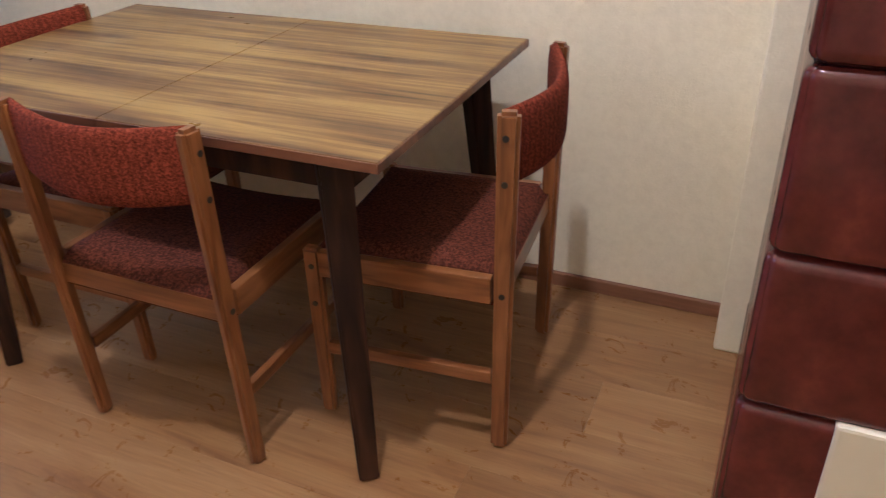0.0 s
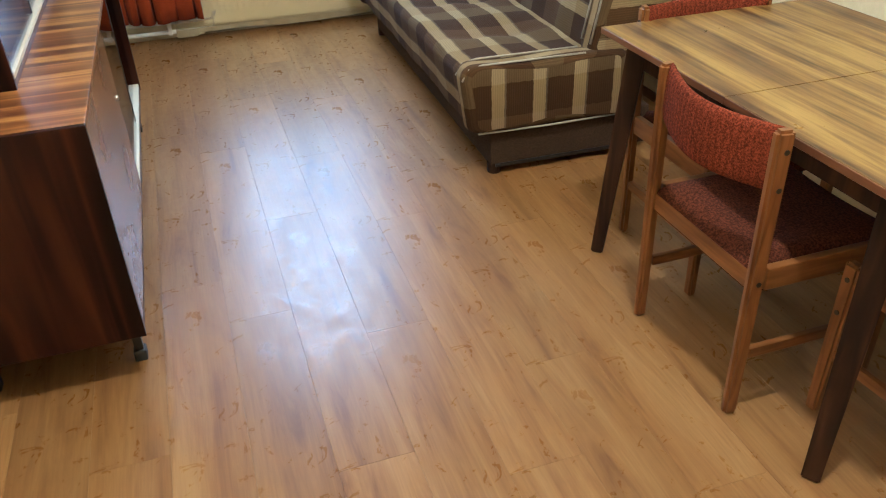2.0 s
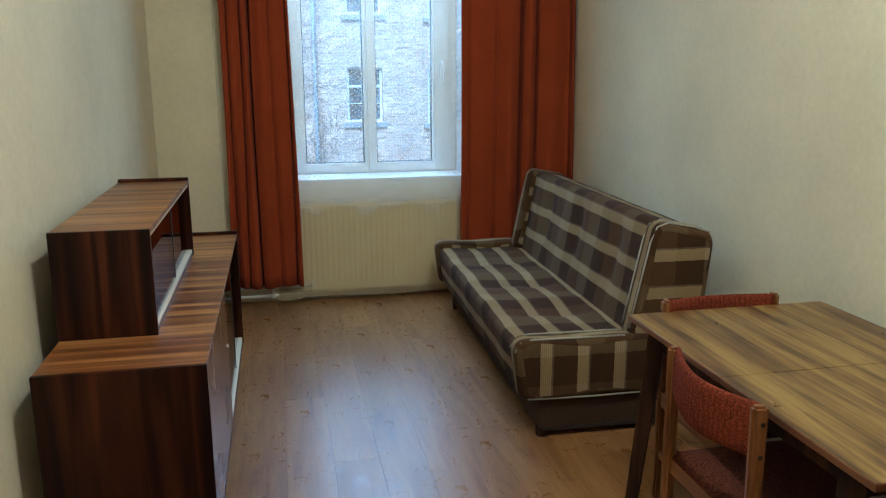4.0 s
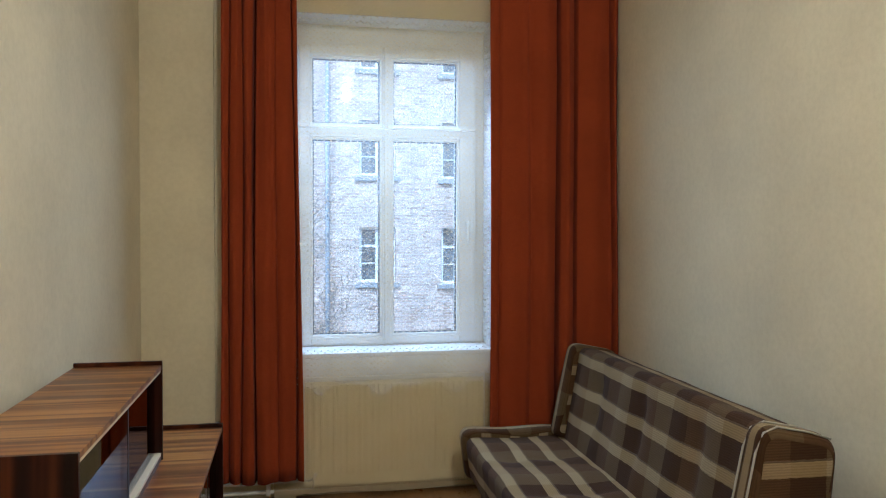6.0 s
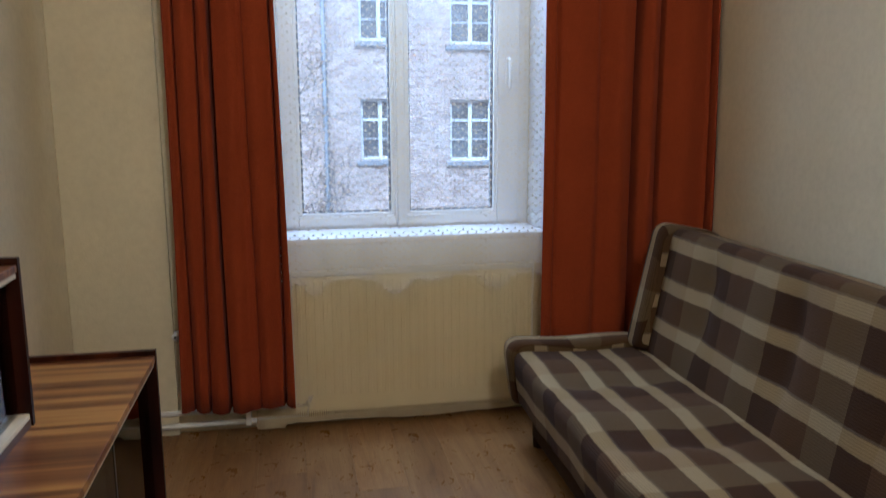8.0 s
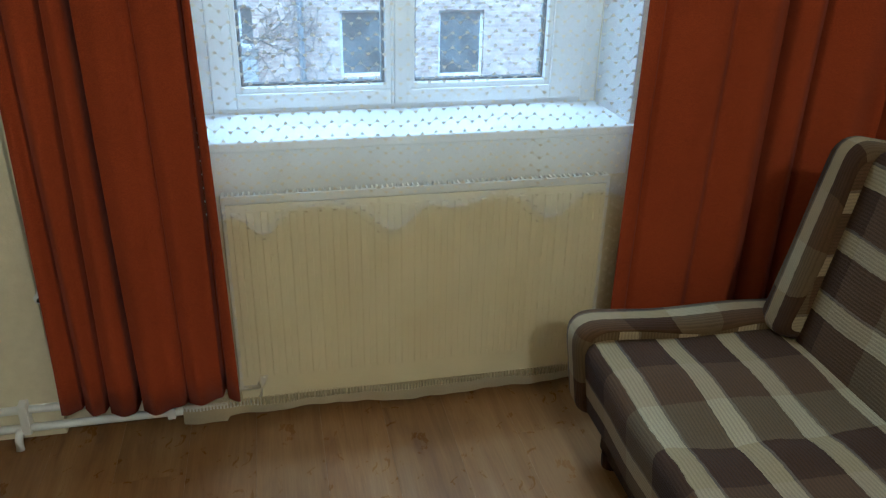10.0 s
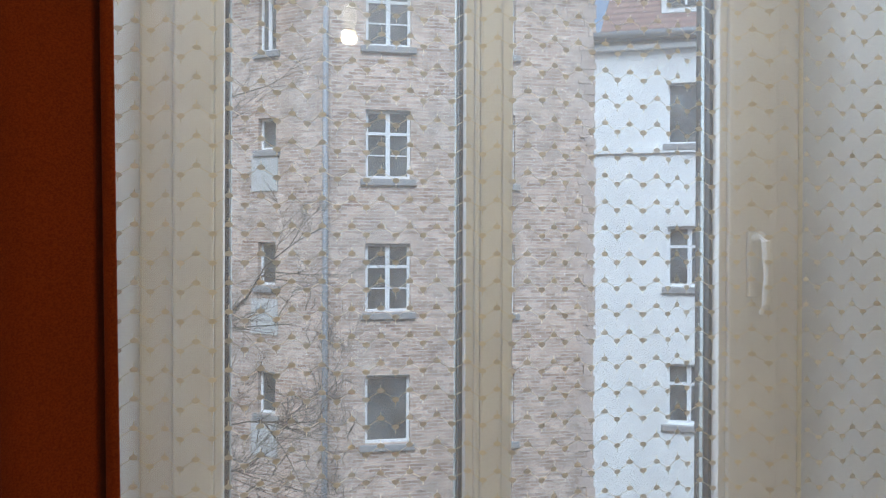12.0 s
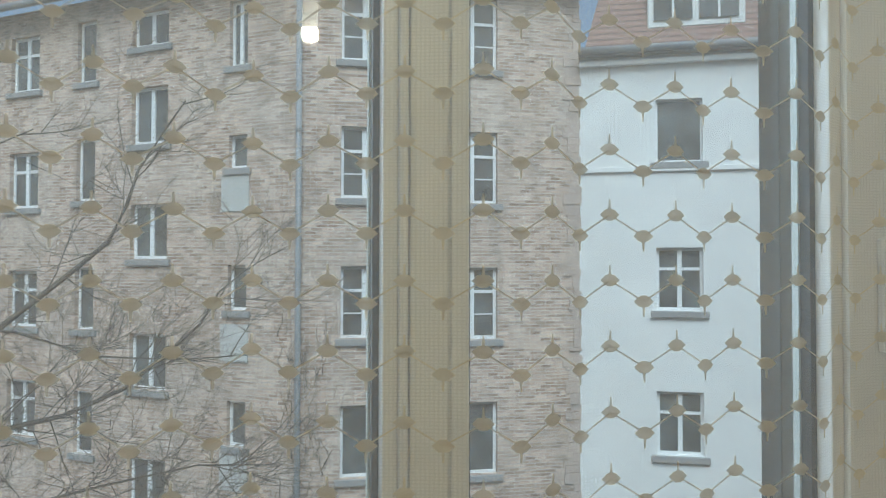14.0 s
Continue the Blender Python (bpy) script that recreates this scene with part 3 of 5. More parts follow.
def window_unit():
    win = tagged(empty("window_1", pose(1.46, 7.24, 0.86)), "tall white four-part window with clear panes", "window", kind="structure")
    inv = win.matrix_world.inverted()

    def put(name, bm, mat, parent=win, label=""):
        bmesh.ops.transform(bm, matrix=inv, verts=bm.verts)
        return part(name, bm, mat, parent, label)
    yf, yb = 7.205, 7.275
    x0, x1, z0, z1 = 0.835, 2.10, 0.845, 2.93
    put("outer_frame", box(x0, x0 + 0.055, yf, yb, z0, z1, 0.004), PVC)
    put("outer_frame", box(x1 - 0.055, x1, yf, yb, z0, z1, 0.004), PVC)
    put("outer_frame", box(x0 + 0.055, x1 - 0.055, yf, yb, z0, z0 + 0.035, 0.004), PVC)
    put("outer_frame", box(x0 + 0.055, x1 - 0.055, yf, yb, z1 - 0.12, z1, 0.004), PVC)
    put("transom", box(x0 + 0.055, x1 - 0.055, yf + 0.004, yb, 2.235, 2.275, 0.004), PVC)
    put("mullion", box(1.435, 1.48, yf - 0.012, yb, 0.88, 2.235, 0.006), PVC)
    put("mullion", box(1.435, 1.48, yf - 0.012, yb, 2.275, 2.81, 0.006), PVC)
    lights = [(0.976, 1.408, 0.943, 2.199), (1.498, 1.920, 0.943, 2.199), (0.976, 1.408, 2.307, 2.719), (1.498, 1.920, 2.307, 2.719)]
    for k, (a, b, c, d) in enumerate(lights):
        left, low = k % 2 == 0, k < 2
        oa = x0 + 0.057 if left else 1.4815
        ob = 1.4335 if left else x1 - 0.057
        oc = 0.882 if low else 2.277
        od = 2.233 if low else 2.808
        ys0, ys1 = 7.187, 7.262
        g = 0.016
        sash = put("sash", box(oa, a - g, ys0, ys1, oc, od, 0.005), PVC)
        for bm in (box(b + g, ob, ys0, ys1, oc, od, 0.005), box(a - g, b + g, ys0, ys1, oc, c - g, 0.005), box(a - g, b + g, ys0, ys1, d + g, od, 0.005)):
            part("rail", bm, PVC, sash)
            bmesh_to_local(sash, inv)
        bead = bmesh.new()
        for q in ((a - g, a, c - g, d + g), (b, b + g, c - g, d + g), (a, b, c - g, c), (a, b, d, d + g)):
            box(q[0], q[1], 7.196, 7.23, q[2], q[3], 0.003, 2, bead)
        put("glazing_bead", bead, PVC, sash)
        gas = bmesh.new()
        e, spacer = 0.007, bmesh.new()
        for q in ((a, a + e, c, d), (b - e, b, c, d), (a + e, b - e, c, c + e), (a + e, b - e, d - e, d)):
            box(q[0], q[1], 7.222, 7.245, q[2], q[3], 0, 1, gas)
        put("gasket", gas, GASKET, sash)
        for q in ((a + e, a + e + 0.0025), (b - e - 0.0025, b - e)):
            box(q[0], q[1], 7.240, 7.252, c + e, d - e, 0, 1, spacer)
        put("spacer", spacer, SILL_PATCH, sash, "pale grey edge of the double glazing")
        pane = put("pane", box(a, b, 7.233, 7.239, c, d), GLASS, sash)
        pane.visible_shadow = False
    # handle of the opening sash
    h = put("handle_plate", box(1.972, 1.998, 7.176, 7.187, 1.555, 1.685, 0.004), PVC)
    lever = tube([(1.985, 7.178, 1.670), (1.985, 7.150, 1.676), (1.985, 7.138, 1.662), (1.986, 7.132, 1.60), (1.986, 7.138, 1.545), (1.986, 7.150, 1.525)], [0.009, 0.009, 0.010, 0.009, 0.009, 0.008], 10)
    put("lever", lever, PVC, h)
    return win


def bmesh_to_local(ob, inv):
    """Brings the last added child's mesh into the unit's own frame."""
    child = ob.children[-1]
    child.data.transform(inv)


window_unit()
structure("window_sill", box(0.805, 2.13, 6.905, 7.205, 0.838, 0.868, 0.008, 3), PVC, "white painted window sill board under the window", "sill")
for nm, bm in (("reveal_lining_left", box(OPEN[0], OPEN[0] + 0.004, YW + 0.001, 7.186, 0.868, OPEN[3])), ("reveal_lining_right", box(OPEN[1] - 0.004, OPEN[1], YW + 0.001, 7.186, 0.868, OPEN[3])), ("reveal_lining_top", box(OPEN[0] + 0.004, OPEN[1] - 0.004, YW + 0.001, 7.186, OPEN[3] - 0.004, OPEN[3]))):
    structure(nm, bm, REVEAL_SHADED, "smooth white plastered window reveal, its shade put in the colour", "reveal")
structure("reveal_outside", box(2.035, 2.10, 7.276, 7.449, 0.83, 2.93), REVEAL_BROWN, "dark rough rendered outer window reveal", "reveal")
# ledge coloured dark where the window lamp would turn it white
structure("sill_outside", box(0.835, 2.035, 7.276, 7.53, 0.76, 0.80, 0.006), SHADE_GREY, "dark grey outer window ledge", "sill")

# ---- floor: ground slab and laminate planks ----
floor = structure("floor", box(XL, XR, YB, YW + 0.13, -0.06, -0.008), INSIDE, "warm oak laminate floor of long planks", "floor")


def planks():
    rng = random.Random(4)
    width, length, gap = 0.193, 1.29, 0.0001
    meshes = {}
    x = XL
    row = 0
    while x < XR - 0.01:
        w = min(width, XR - x)
        y = YB - [0.25, 0.9, 0.55, 1.1, 0.05, 0.75][row % 6]
        while y < YW:
            a, b = max(y, YB), min(y + length, YW)
            if b - a > 0.02:
                key = (round(w, 3), round(b - a, 3))
                if key not in meshes:
                    bm = box(-w / 2 + gap, w / 2 - gap, -(b - a) / 2 + gap, (b - a) / 2 - gap, -0.008, 0.0)
                    top = [e for e in bm.edges if all(v.co.z > -0.001 for v in e.verts)]
                    bmesh.ops.bevel(bm, geom=top, offset=0.0004, segments=1, affect='EDGES')
                    me = bpy.data.meshes.new("plank")
                    bm.to_mesh(me)
                    bm.free()
                    me.materials.append(FLOOR)
                    meshes[key] = me
                p = new("plank", meshes[key])
                p.location = (x + w / 2, (a + b) / 2, 0)
                p.parent = floor
            y += length
        x += width
        row += 1


# ---- heating under the window ----
def radiator():
    r = tagged(empty("radiator", pose(1.47, 6.905, 0.0)), "cream steel panel radiator with a white top grille under the window", "radiator")
    f = lambda name, bm, mat=RADIATOR, par=None, lab="": part(name, bm, mat, par or r, lab)
    L = 0.56
    fr = bmesh.new()
    box(-L, L, -0.03, -0.024, 0.065, 0.70, 0.002, 2, fr)
    n = 28
    for i in range(n):
        x = -L + 0.03 + i * (2 * L - 0.06) / (n - 1)
        box(x - 0.011, x + 0.011, -0.036, -0.029, 0.14, 0.68, 0.003, 1, fr)
    f("front_panel", fr, CREAM)
    f("back_panel", box(-L, L, 0.02, 0.026, 0.065, 0.70, 0.002))
    for s in (-1, 1):
        f("side_panel", box(s * L - 0.006 if s > 0 else -L - 0.004, s * L + 0.004 if s > 0 else -L + 0.006, -0.034, 0.03, 0.11, 0.725, 0.003))
    grille = bmesh.new()
    box(-L, L, -0.036, -0.028, 0.705, 0.728, 0.002, 2, grille)
    box(-L, L, 0.022, 0.03, 0.705, 0.728, 0.002, 2, grille)
    for i in range(75):
        x = -L + 0.012 + i * (2 * L - 0.024) / 74
        box(x - 0.0025, x + 0.0025, -0.028, 0.022, 0.712, 0.724, 0, 1, grille)
    f("grille", grille)
    return r


radiator()
pipes = tagged(empty("heating_pipes", pose(0.4, 6.87, 0.05)), "two white painted heating pipes along the wall base", "pipe")
for z, y in ((0.0, 0.0), (0.055, 0.012)):
    part("pipe", tube([(-0.40, y, z), (0.0, y, z), (0.45, y, z), (0.56, y, z), (0.58, y, z + 0.1)], 0.0125, 12), RADIATOR, pipes, smooth=True)
for x in (-0.1, 0.3):
    part("clip", box(x - 0.012, x + 0.012, -0.016, 0.048, -0.016, 0.085, 0.003), RADIATOR, pipes)
part("elbow", tube([(-0.12, 0.0, 0.0), (-0.12, -0.03, -0.02), (-0.12, -0.035, -0.05)], 0.012, 10), RADIATOR, pipes, smooth=True)
plug = tagged(link("pipe_valve", tube([(0.402, 6.92, 0.455), (0.402, 6.90, 0.455), (0.402, 6.885, 0.455)], [0.022, 0.022, 0.014], 14), RADIATOR, smooth=True), "small round white valve cap on the wall", "valve")
part("valve_pin", tube([(0.402, 6.886, 0.455), (0.402, 6.878, 0.455)], 0.006, 8), DARK_METAL, plug)


# ---- curtains ----
def drape(name, x0, x1, y, z0, z1, ridges, creases, flare, label):
    """ridges: (place along the width, half width, depth) of each fold."""
    def f(u, v):
        s = u
        dz = z0 + (z1 - z0) * v
        x = x0 + (x1 - x0) * s
        d = 0.0
        for c, w, a in ridges:
            t = (s - c) / w
            d += a * math.exp(-t * t)
        for c, w, a in creases:
            t = (s - c + 0.006 * math.sin(4 * v + 30 * c)) / w
            d -= a * math.exp(-t * t)
        sway = 0.006 * math.sin(7 * v + 9 * s) + 0.004 * math.sin(23 * s + 3 * v)
        x += flare * (1 - v) * (s - 0.5) * 0.12 + 0.006 * math.sin(5 * v + 20 * s)
        hem = 0.006 * math.sin(9 * s + 1) if v == 0 else 0.0
        return Vector((x, y - d * (0.85 + 0.15 * (1 - v)) + sway, dz + hem))
    bm = sheet(f, 300, 30)
    ob = link(name, bm, DRAPE, smooth=True)
    mod = ob.modifiers.new("thickness", 'SOLIDIFY')
    mod.thickness = 0.003
    return tagged(ob, label, "curtain", group="window curtains")


drape("curtain", 0.455, 0.875, 6.80, 0.135, 3.22,
      [(0.03, 0.05, 0.025), (0.19, 0.06, 0.035), (0.34, 0.07, 0.045), (0.56, 0.09, 0.050), (0.66, 0.03, 0.012), (0.80, 0.10, 0.045), (0.99, 0.05, 0.030)],
      [(0.105, 0.007, 0.03), (0.27, 0.008, 0.035), (0.425, 0.012, 0.085), (0.70, 0.006, 0.010), (0.93, 0.008, 0.045)], 0.5,
      "long terracotta curtain hanging in deep folds")
drape("curtain", 2.045, 2.876, 6.80, 0.10, 3.22,
      [(0.02, 0.04, 0.02), (0.20, 0.14, 0.045), (0.27, 0.03, 0.008), (0.42, 0.08, 0.055), (0.58, 0.05, 0.060), (0.80, 0.10, 0.055), (0.97, 0.03, 0.04)],
      [(0.07, 0.010, 0.012), (0.30, 0.02, 0.012), (0.515, 0.010, 0.10), (0.66, 0.010, 0.07), (0.95, 0.010, 0.06)], 0.1,
      "wide terracotta curtain hanging behind the sofa")
rail = tagged(empty("curtain_rail", pose(1.45, 6.78, 3.24)), "white double curtain rail above the window", "curtain rail")
part("track", box(-1.42, 1.38, -0.05, -0.03, -0.012, 0.012, 0.003), PVC, rail)
part("track", box(-1.42, 1.38, 0.03, 0.05, -0.012, 0.012, 0.003), PVC, rail)
for x in (-1.2, 0.0, 1.2):
    part("bracket", box(x - 0.012, x + 0.012, -0.05, 0.145, 0.012, 0.022), PVC, rail)


def net_point(x, z):
    """The net curtain hangs in soft waves before the sill and lies against the radiator between them."""
    free = 0.010 * math.sin(13.5 * x + 0.8) + 0.006 * math.sin(31 * x + 2.0) + 0.003 * math.sin(67 * x)
    gap = 0.0
    for centre, half, depth in ((0.80, 0.09, 0.9), (1.015, 0.050, 0.85), (1.37, 0.075, 1.0), (1.56, 0.06, 0.35), (1.84, 0.075, 0.95), (2.16, 0.09, 0.9)):
        gap += depth * math.exp(-((x - centre) / half) ** 2)

    def blend(edge0, edge1):
        t = min(1.0, max(0.0, (z - edge0) / (edge1 - edge0)))
        return t * t * (3 - 2 * t)
    top = blend(0.90, 1.70)
    y = (6.826 - 0.9 * free - 0.012 * gap) * (1 - top) + (6.834 - 1.4 * free) * top
    edge = 0.705 - 0.085 * gap
    lie = (1 - blend(edge - 0.035, edge + 0.02)) * (0.6 + 0.4 * min(1.0, max(0.0, (z - 0.04) / 0.10)))
    return Vector((x, y * (1 - lie) + (6.862 - 0.004 * gap - 0.002 * math.sin(67 * x)) * lie, z))


net = tagged(empty("net_curtain", pose(1.4, 6.81, 0.03)), "sheer cream net curtain with woven zigzag dot pattern", "net curtain")
ninv = net.matrix_world.inverted()
NX0, NX1, NZ0, NZ1 = 0.735, 2.22, 0.06, 3.2
bm = sheet(lambda u, v: net_point(NX0 + (NX1 - NX0) * u, NZ0 + (NZ1 - NZ0) * v), 160, 170, lambda u, v: ((NX1 - NX0) * u, (NZ1 - NZ0) * v))
bmesh.ops.transform(bm, matrix=ninv, verts=bm.verts)
part("net_cloth", bm, NET, net, smooth=True)


def hem_drop(x):
    return 0.012 + 0.012 * math.sin(6.5 * x + 1.0) + (0.012 if x > 0.86 else -0.022)


bm = sheet(lambda u, v: net_point(NX0 + (NX1 - NX0) * u, NZ0 - (NZ0 - 0.016 - max(0.0, hem_drop(NX0 + (NX1 - NX0) * u)) * 0.6) * (1 - v)) - Vector((0, 0.001, 0)), 120, 2, lambda u, v: ((NX1 - NX0) * u, 0.05 * v))
bmesh.ops.transform(bm, matrix=ninv, verts=bm.verts)
part("hem", bm, NET_HEM, net, "thicker lace hem")
fr = bmesh.new()
for i in range(150):
    x = NX0 + 0.006 + i * (NX1 - NX0 - 0.012) / 149
    p = net_point(x, 0.1)
    lo = 0.012 + max(0.0, hem_drop(x)) * 0.6
    box(x - 0.0022, x + 0.0022, p.y - 0.004, p.y - 0.002, lo, lo + 0.055, 0, 1, fr)
bmesh.ops.transform(fr, matrix=ninv, verts=fr.verts)
tagged(part("fringe", fr, NET_DOTS, net, "short vertical bars of the lace fringe"), kind="stuff")


def embroidery():
    """Small leaf knots in zigzag rows, joined by a fine thread."""
    step, rise = 0.0198, 0.0372
    verts, faces = [], []

    def quad(points):
        k = len(verts)
        verts.extend(points)
        faces.append(tuple(range(k, k + len(points))))
    nz = int((NZ1 - 0.12 - 0.1) / rise)
    nx = int((NX1 - NX0 - 0.01) / step)
    shape = [(-0.0060, 0.0002), (-0.0042, 0.0016), (-0.0030, 0.0030), (-0.0008, 0.0034), (-0.0004, 0.0088), (0.0004, 0.0088), (0.0008, 0.0034), (0.0030, 0.0030), (0.0042, 0.0016), (0.0060, 0.0002), (0.0038, -0.0018), (0.0018, -0.0034), (-0.0018, -0.0034), (-0.0038, -0.0018)]
    for j in range(nz):
        z = 0.1119 + j * rise
        prev = None
        for i in range(nx):
            x = NX0 + 0.0014 + i * step
            flip = 1 if i % 2 == 0 else -1
            zz = z + flip * 0.0060
            c = net_point(x, zz)
            quad([(net_point(x + a, zz + flip * b) - Vector((0, 0.0012, 0)))[:] for a, b in shape][::flip])
            if prev is not None:
                up = Vector((0, 0, 0.0005))
                off = Vector((0, -0.0011, 0))
                quad([(prev - up + off)[:], (c - up + off)[:], (c + up + off)[:], (prev + up + off)[:]])
            prev = c
    me = bpy.data.meshes.new("embroidery")
    me.from_pydata(verts, [], faces)
    me.uv_layers.new(name="UVMap")
    me.transform(ninv)
    me.materials.append(NET_DOTS)
    ob = new("embroidery", me)
    ob.parent = net
    tagged(ob, "opaque cream woven dots in zigzag rows", kind="stuff")


embroidery()


# ---- sideboard with its upper unit ----
def sliding_front(parent, inv, x, ya, yb, za, zb, n=2):
    def put(name, bm, mat, par=parent, lab=""):
        bmesh.ops.transform(bm, matrix=inv, verts=bm.verts)
        return part(name, bm, mat, par, lab)
    put("track", box(x - 0.032, x - 0.002, ya, yb, za, za + 0.012, 0.002), TRACK, lab="cream plastic sliding door track")
    put("track", box(x - 0.032, x - 0.002, ya, yb, zb - 0.012, zb, 0.002), TRACK)
    mid = (ya + yb) / 2
    for k in range(2):
        a, b = (ya + 0.002, mid + 0.03) if k == 0 else (mid - 0.03, yb - 0.002)
        xx = x - 0.012 if k == 0 else x - 0.024
        p = put("glass_door", box(xx - 0.004, xx, a, b, za + 0.012, zb - 0.012), CAB_GLASS, lab="clear sliding glass door")
        e = b if k == 0 else a
        put("finger_grip", box(xx - 0.0055, xx + 0.0015, e - 0.006, e + 0.006, za + 0.02, zb - 0.02, 0.001), DARK_METAL, p)


def sideboard():
    m = pose(0.29, 4.61, 0.0)
    s = tagged(empty("sideboard", m), "long glossy striped walnut sideboard with sliding glass doors", "sideboard")
    inv = m.inverted()

    def put(name, bm, mat, par=s, lab=""):
        bmesh.ops.transform(bm, matrix=inv, verts=bm.verts)
        return part(name, bm, mat, par, lab)
    x0, x1, y0, y1, z0, z1 = 0.055, 0.540, 3.625, 5.615, 0.155, 0.768
    t = 0.018
    put("end_panel", box(x0, x1, y0, y0 + t, z0, z1, 0.0015), WALNUT_SHADED_END)
    put("end_panel", box(x0, x1, y1 - t, y1, z0, z1 + 0.012, 0.0015), WALNUT_SHADED_END)
    put("top_panel", box(x0, x1 - 0.002, y0 + t, y1 - t, z1 - t - 0.003, z1 - 0.003, 0.0015), WALNUT_LIT_TOP)
    put("bottom_panel", box(x0, x1 - 0.004, y0 + t, y1 - t, z0, z0 + t), INSIDE)
    put("back_panel", box(x0, x0 + 0.006, y0 + t, y1 - t, z0 + t, z1 - t - 0.003), INSIDE)
    yd = 4.54
    put("divider", box(x0 + 0.006, x1 - 0.006, yd, yd + t, z0 + t, z1 - t - 0.003), INSIDE)
    door = put("door", box(x1 - 0.022, x1 - 0.004, y0 + t + 0.002, yd - 0.001, z0 + t + 0.002, z1 - t - 0.006, 0.0015), WALNUT_DOOR)
    put("lock", tube([(x1 - 0.004, yd - 0.05, 0.52), (x1 + 0.002, yd - 0.05, 0.52)], 0.009, 12), STEEL, door)
    put("shelf", box(x0 + 0.006, x1 - 0.05, yd + t, y1 - t, 0.45, 0.466), INSIDE)
    sliding_front(s, inv, x1 - 0.004, yd + t, y1 - t, z0 + t, z1 - t - 0.003)
    for x in (x0 + 0.05, x1 - 0.045):
        for y in (y0 + 0.12, y1 - 0.14):
            leg = put("leg", box(x - 0.012, x + 0.012, y - 0.012, y + 0.012, 0.035, z0, 0.002), DARK_METAL)
            put("foot", box(x - 0.018, x + 0.018, y - 0.022, y + 0.018, 0.0, 0.036, 0.006), GASKET, leg)
    return s


sideboard()


def upper_unit():
    m = pose(0.21, 4.54, 0.766)
    s = tagged(empty("display_cabinet", m), "low glossy walnut cabinet with sliding glass standing on the sideboard", "cabinet")
    inv = m.inverted()

    def put(name, bm, mat, par=s, lab=""):
        bmesh.ops.transform(bm, matrix=inv, verts=bm.verts)
        return part(name, bm, mat, par, lab)
    x0, x1, y0, y1, z0, z1 = 0.055, 0.362, 3.945, 5.145, 0.7655, 1.122
    t = 0.016
    put("end_panel", box(x0, x1, y0, y0 + t, z0, z1, 0.0015), WALNUT_SHADED_END)
    put("end_panel", box(x0, x1, y1 - t, y1, z0, z1 + 0.012, 0.0015), WALNUT_SHADED_END)
    put("top_panel", box(x0, x1 - 0.002, y0 + t, y1 - t, z1 - t - 0.003, z1 - 0.003, 0.0015), WALNUT_LIT_TOP)
    put("bottom_panel", box(x0, x1 - 0.004, y0 + t, y1 - t, z0, z0 + t), INSIDE)
    put("back_panel", box(x0, x0 + 0.006, y0 + t, y1 - t, z0 + t, z1 - t - 0.003), INSIDE)
    sliding_front(s, inv, x1 - 0.003, y0 + t, y1 - t, z0 + t, z1 - t - 0.003)
    return s


upper_unit()


# ---- table and chairs ----
def table():
    m = pose(2.385, 3.257, 0.0)
    s = tagged(empty("dining_table", m), "extending dining table with striped zebrano top and dark legs", "table")
    hx, hy, z, t = 0.392, 0.6125, 0.75, 0.02
    for sgn in (-1, 1):
        a, b = (-hy, -0.0006) if sgn < 0 else (0.0006, hy)
        leaf = part("table_leaf", box(-hx, hx, a, b, z - t, z, 0.002), ZEBRANO, s)
        e = bmesh.new()
        box(-hx - 0.003, -hx, a, b, z - t, z - 0.001, 0.001, 1, e)
        box(hx, hx + 0.003, a, b, z - t, z - 0.001, 0.001, 1, e)
        yy = -hy if sgn < 0 else hy
        box(-hx - 0.003, hx + 0.003, yy - 0.003 if sgn < 0 else yy, yy if sgn < 0 else yy + 0.003, z - t, z - 0.001, 0.001, 1, e)
        part("edge_band", e, EDGE, leaf, "dark red-brown edge banding")
    for sx in (-1, 1):
        part("apron", box(sx * 0.325 - 0.009, sx * 0.325 + 0.009, -0.51, 0.51, z - t - 0.075, z - t, 0.002), LEG_DARK, s)
    for sy in (-1, 1):
        part("apron", box(-0.316, 0.316, sy * 0.51 - 0.009, sy * 0.51 + 0.009, z - t - 0.075, z - t, 0.002), LEG_DARK, s)
    part("slide", box(-0.2, -0.16, -0.45, 0.45, z - t - 0.035, z - t, 0.002), LEG_DARK, s)
    part("slide", box(0.16, 0.2, -0.45, 0.45, z - t - 0.035, z - t, 0.002), LEG_DARK, s)
    for sx in (-1, 1):
        for sy in (-1, 1):
            part("leg", bar((sx * 0.39, sy * 0.532, 0.0), (sx * 0.335, sy * 0.49, z - t), 0.064, 0.060, 0.004, 0.66), LEG_DARK, s)
    return s


table()


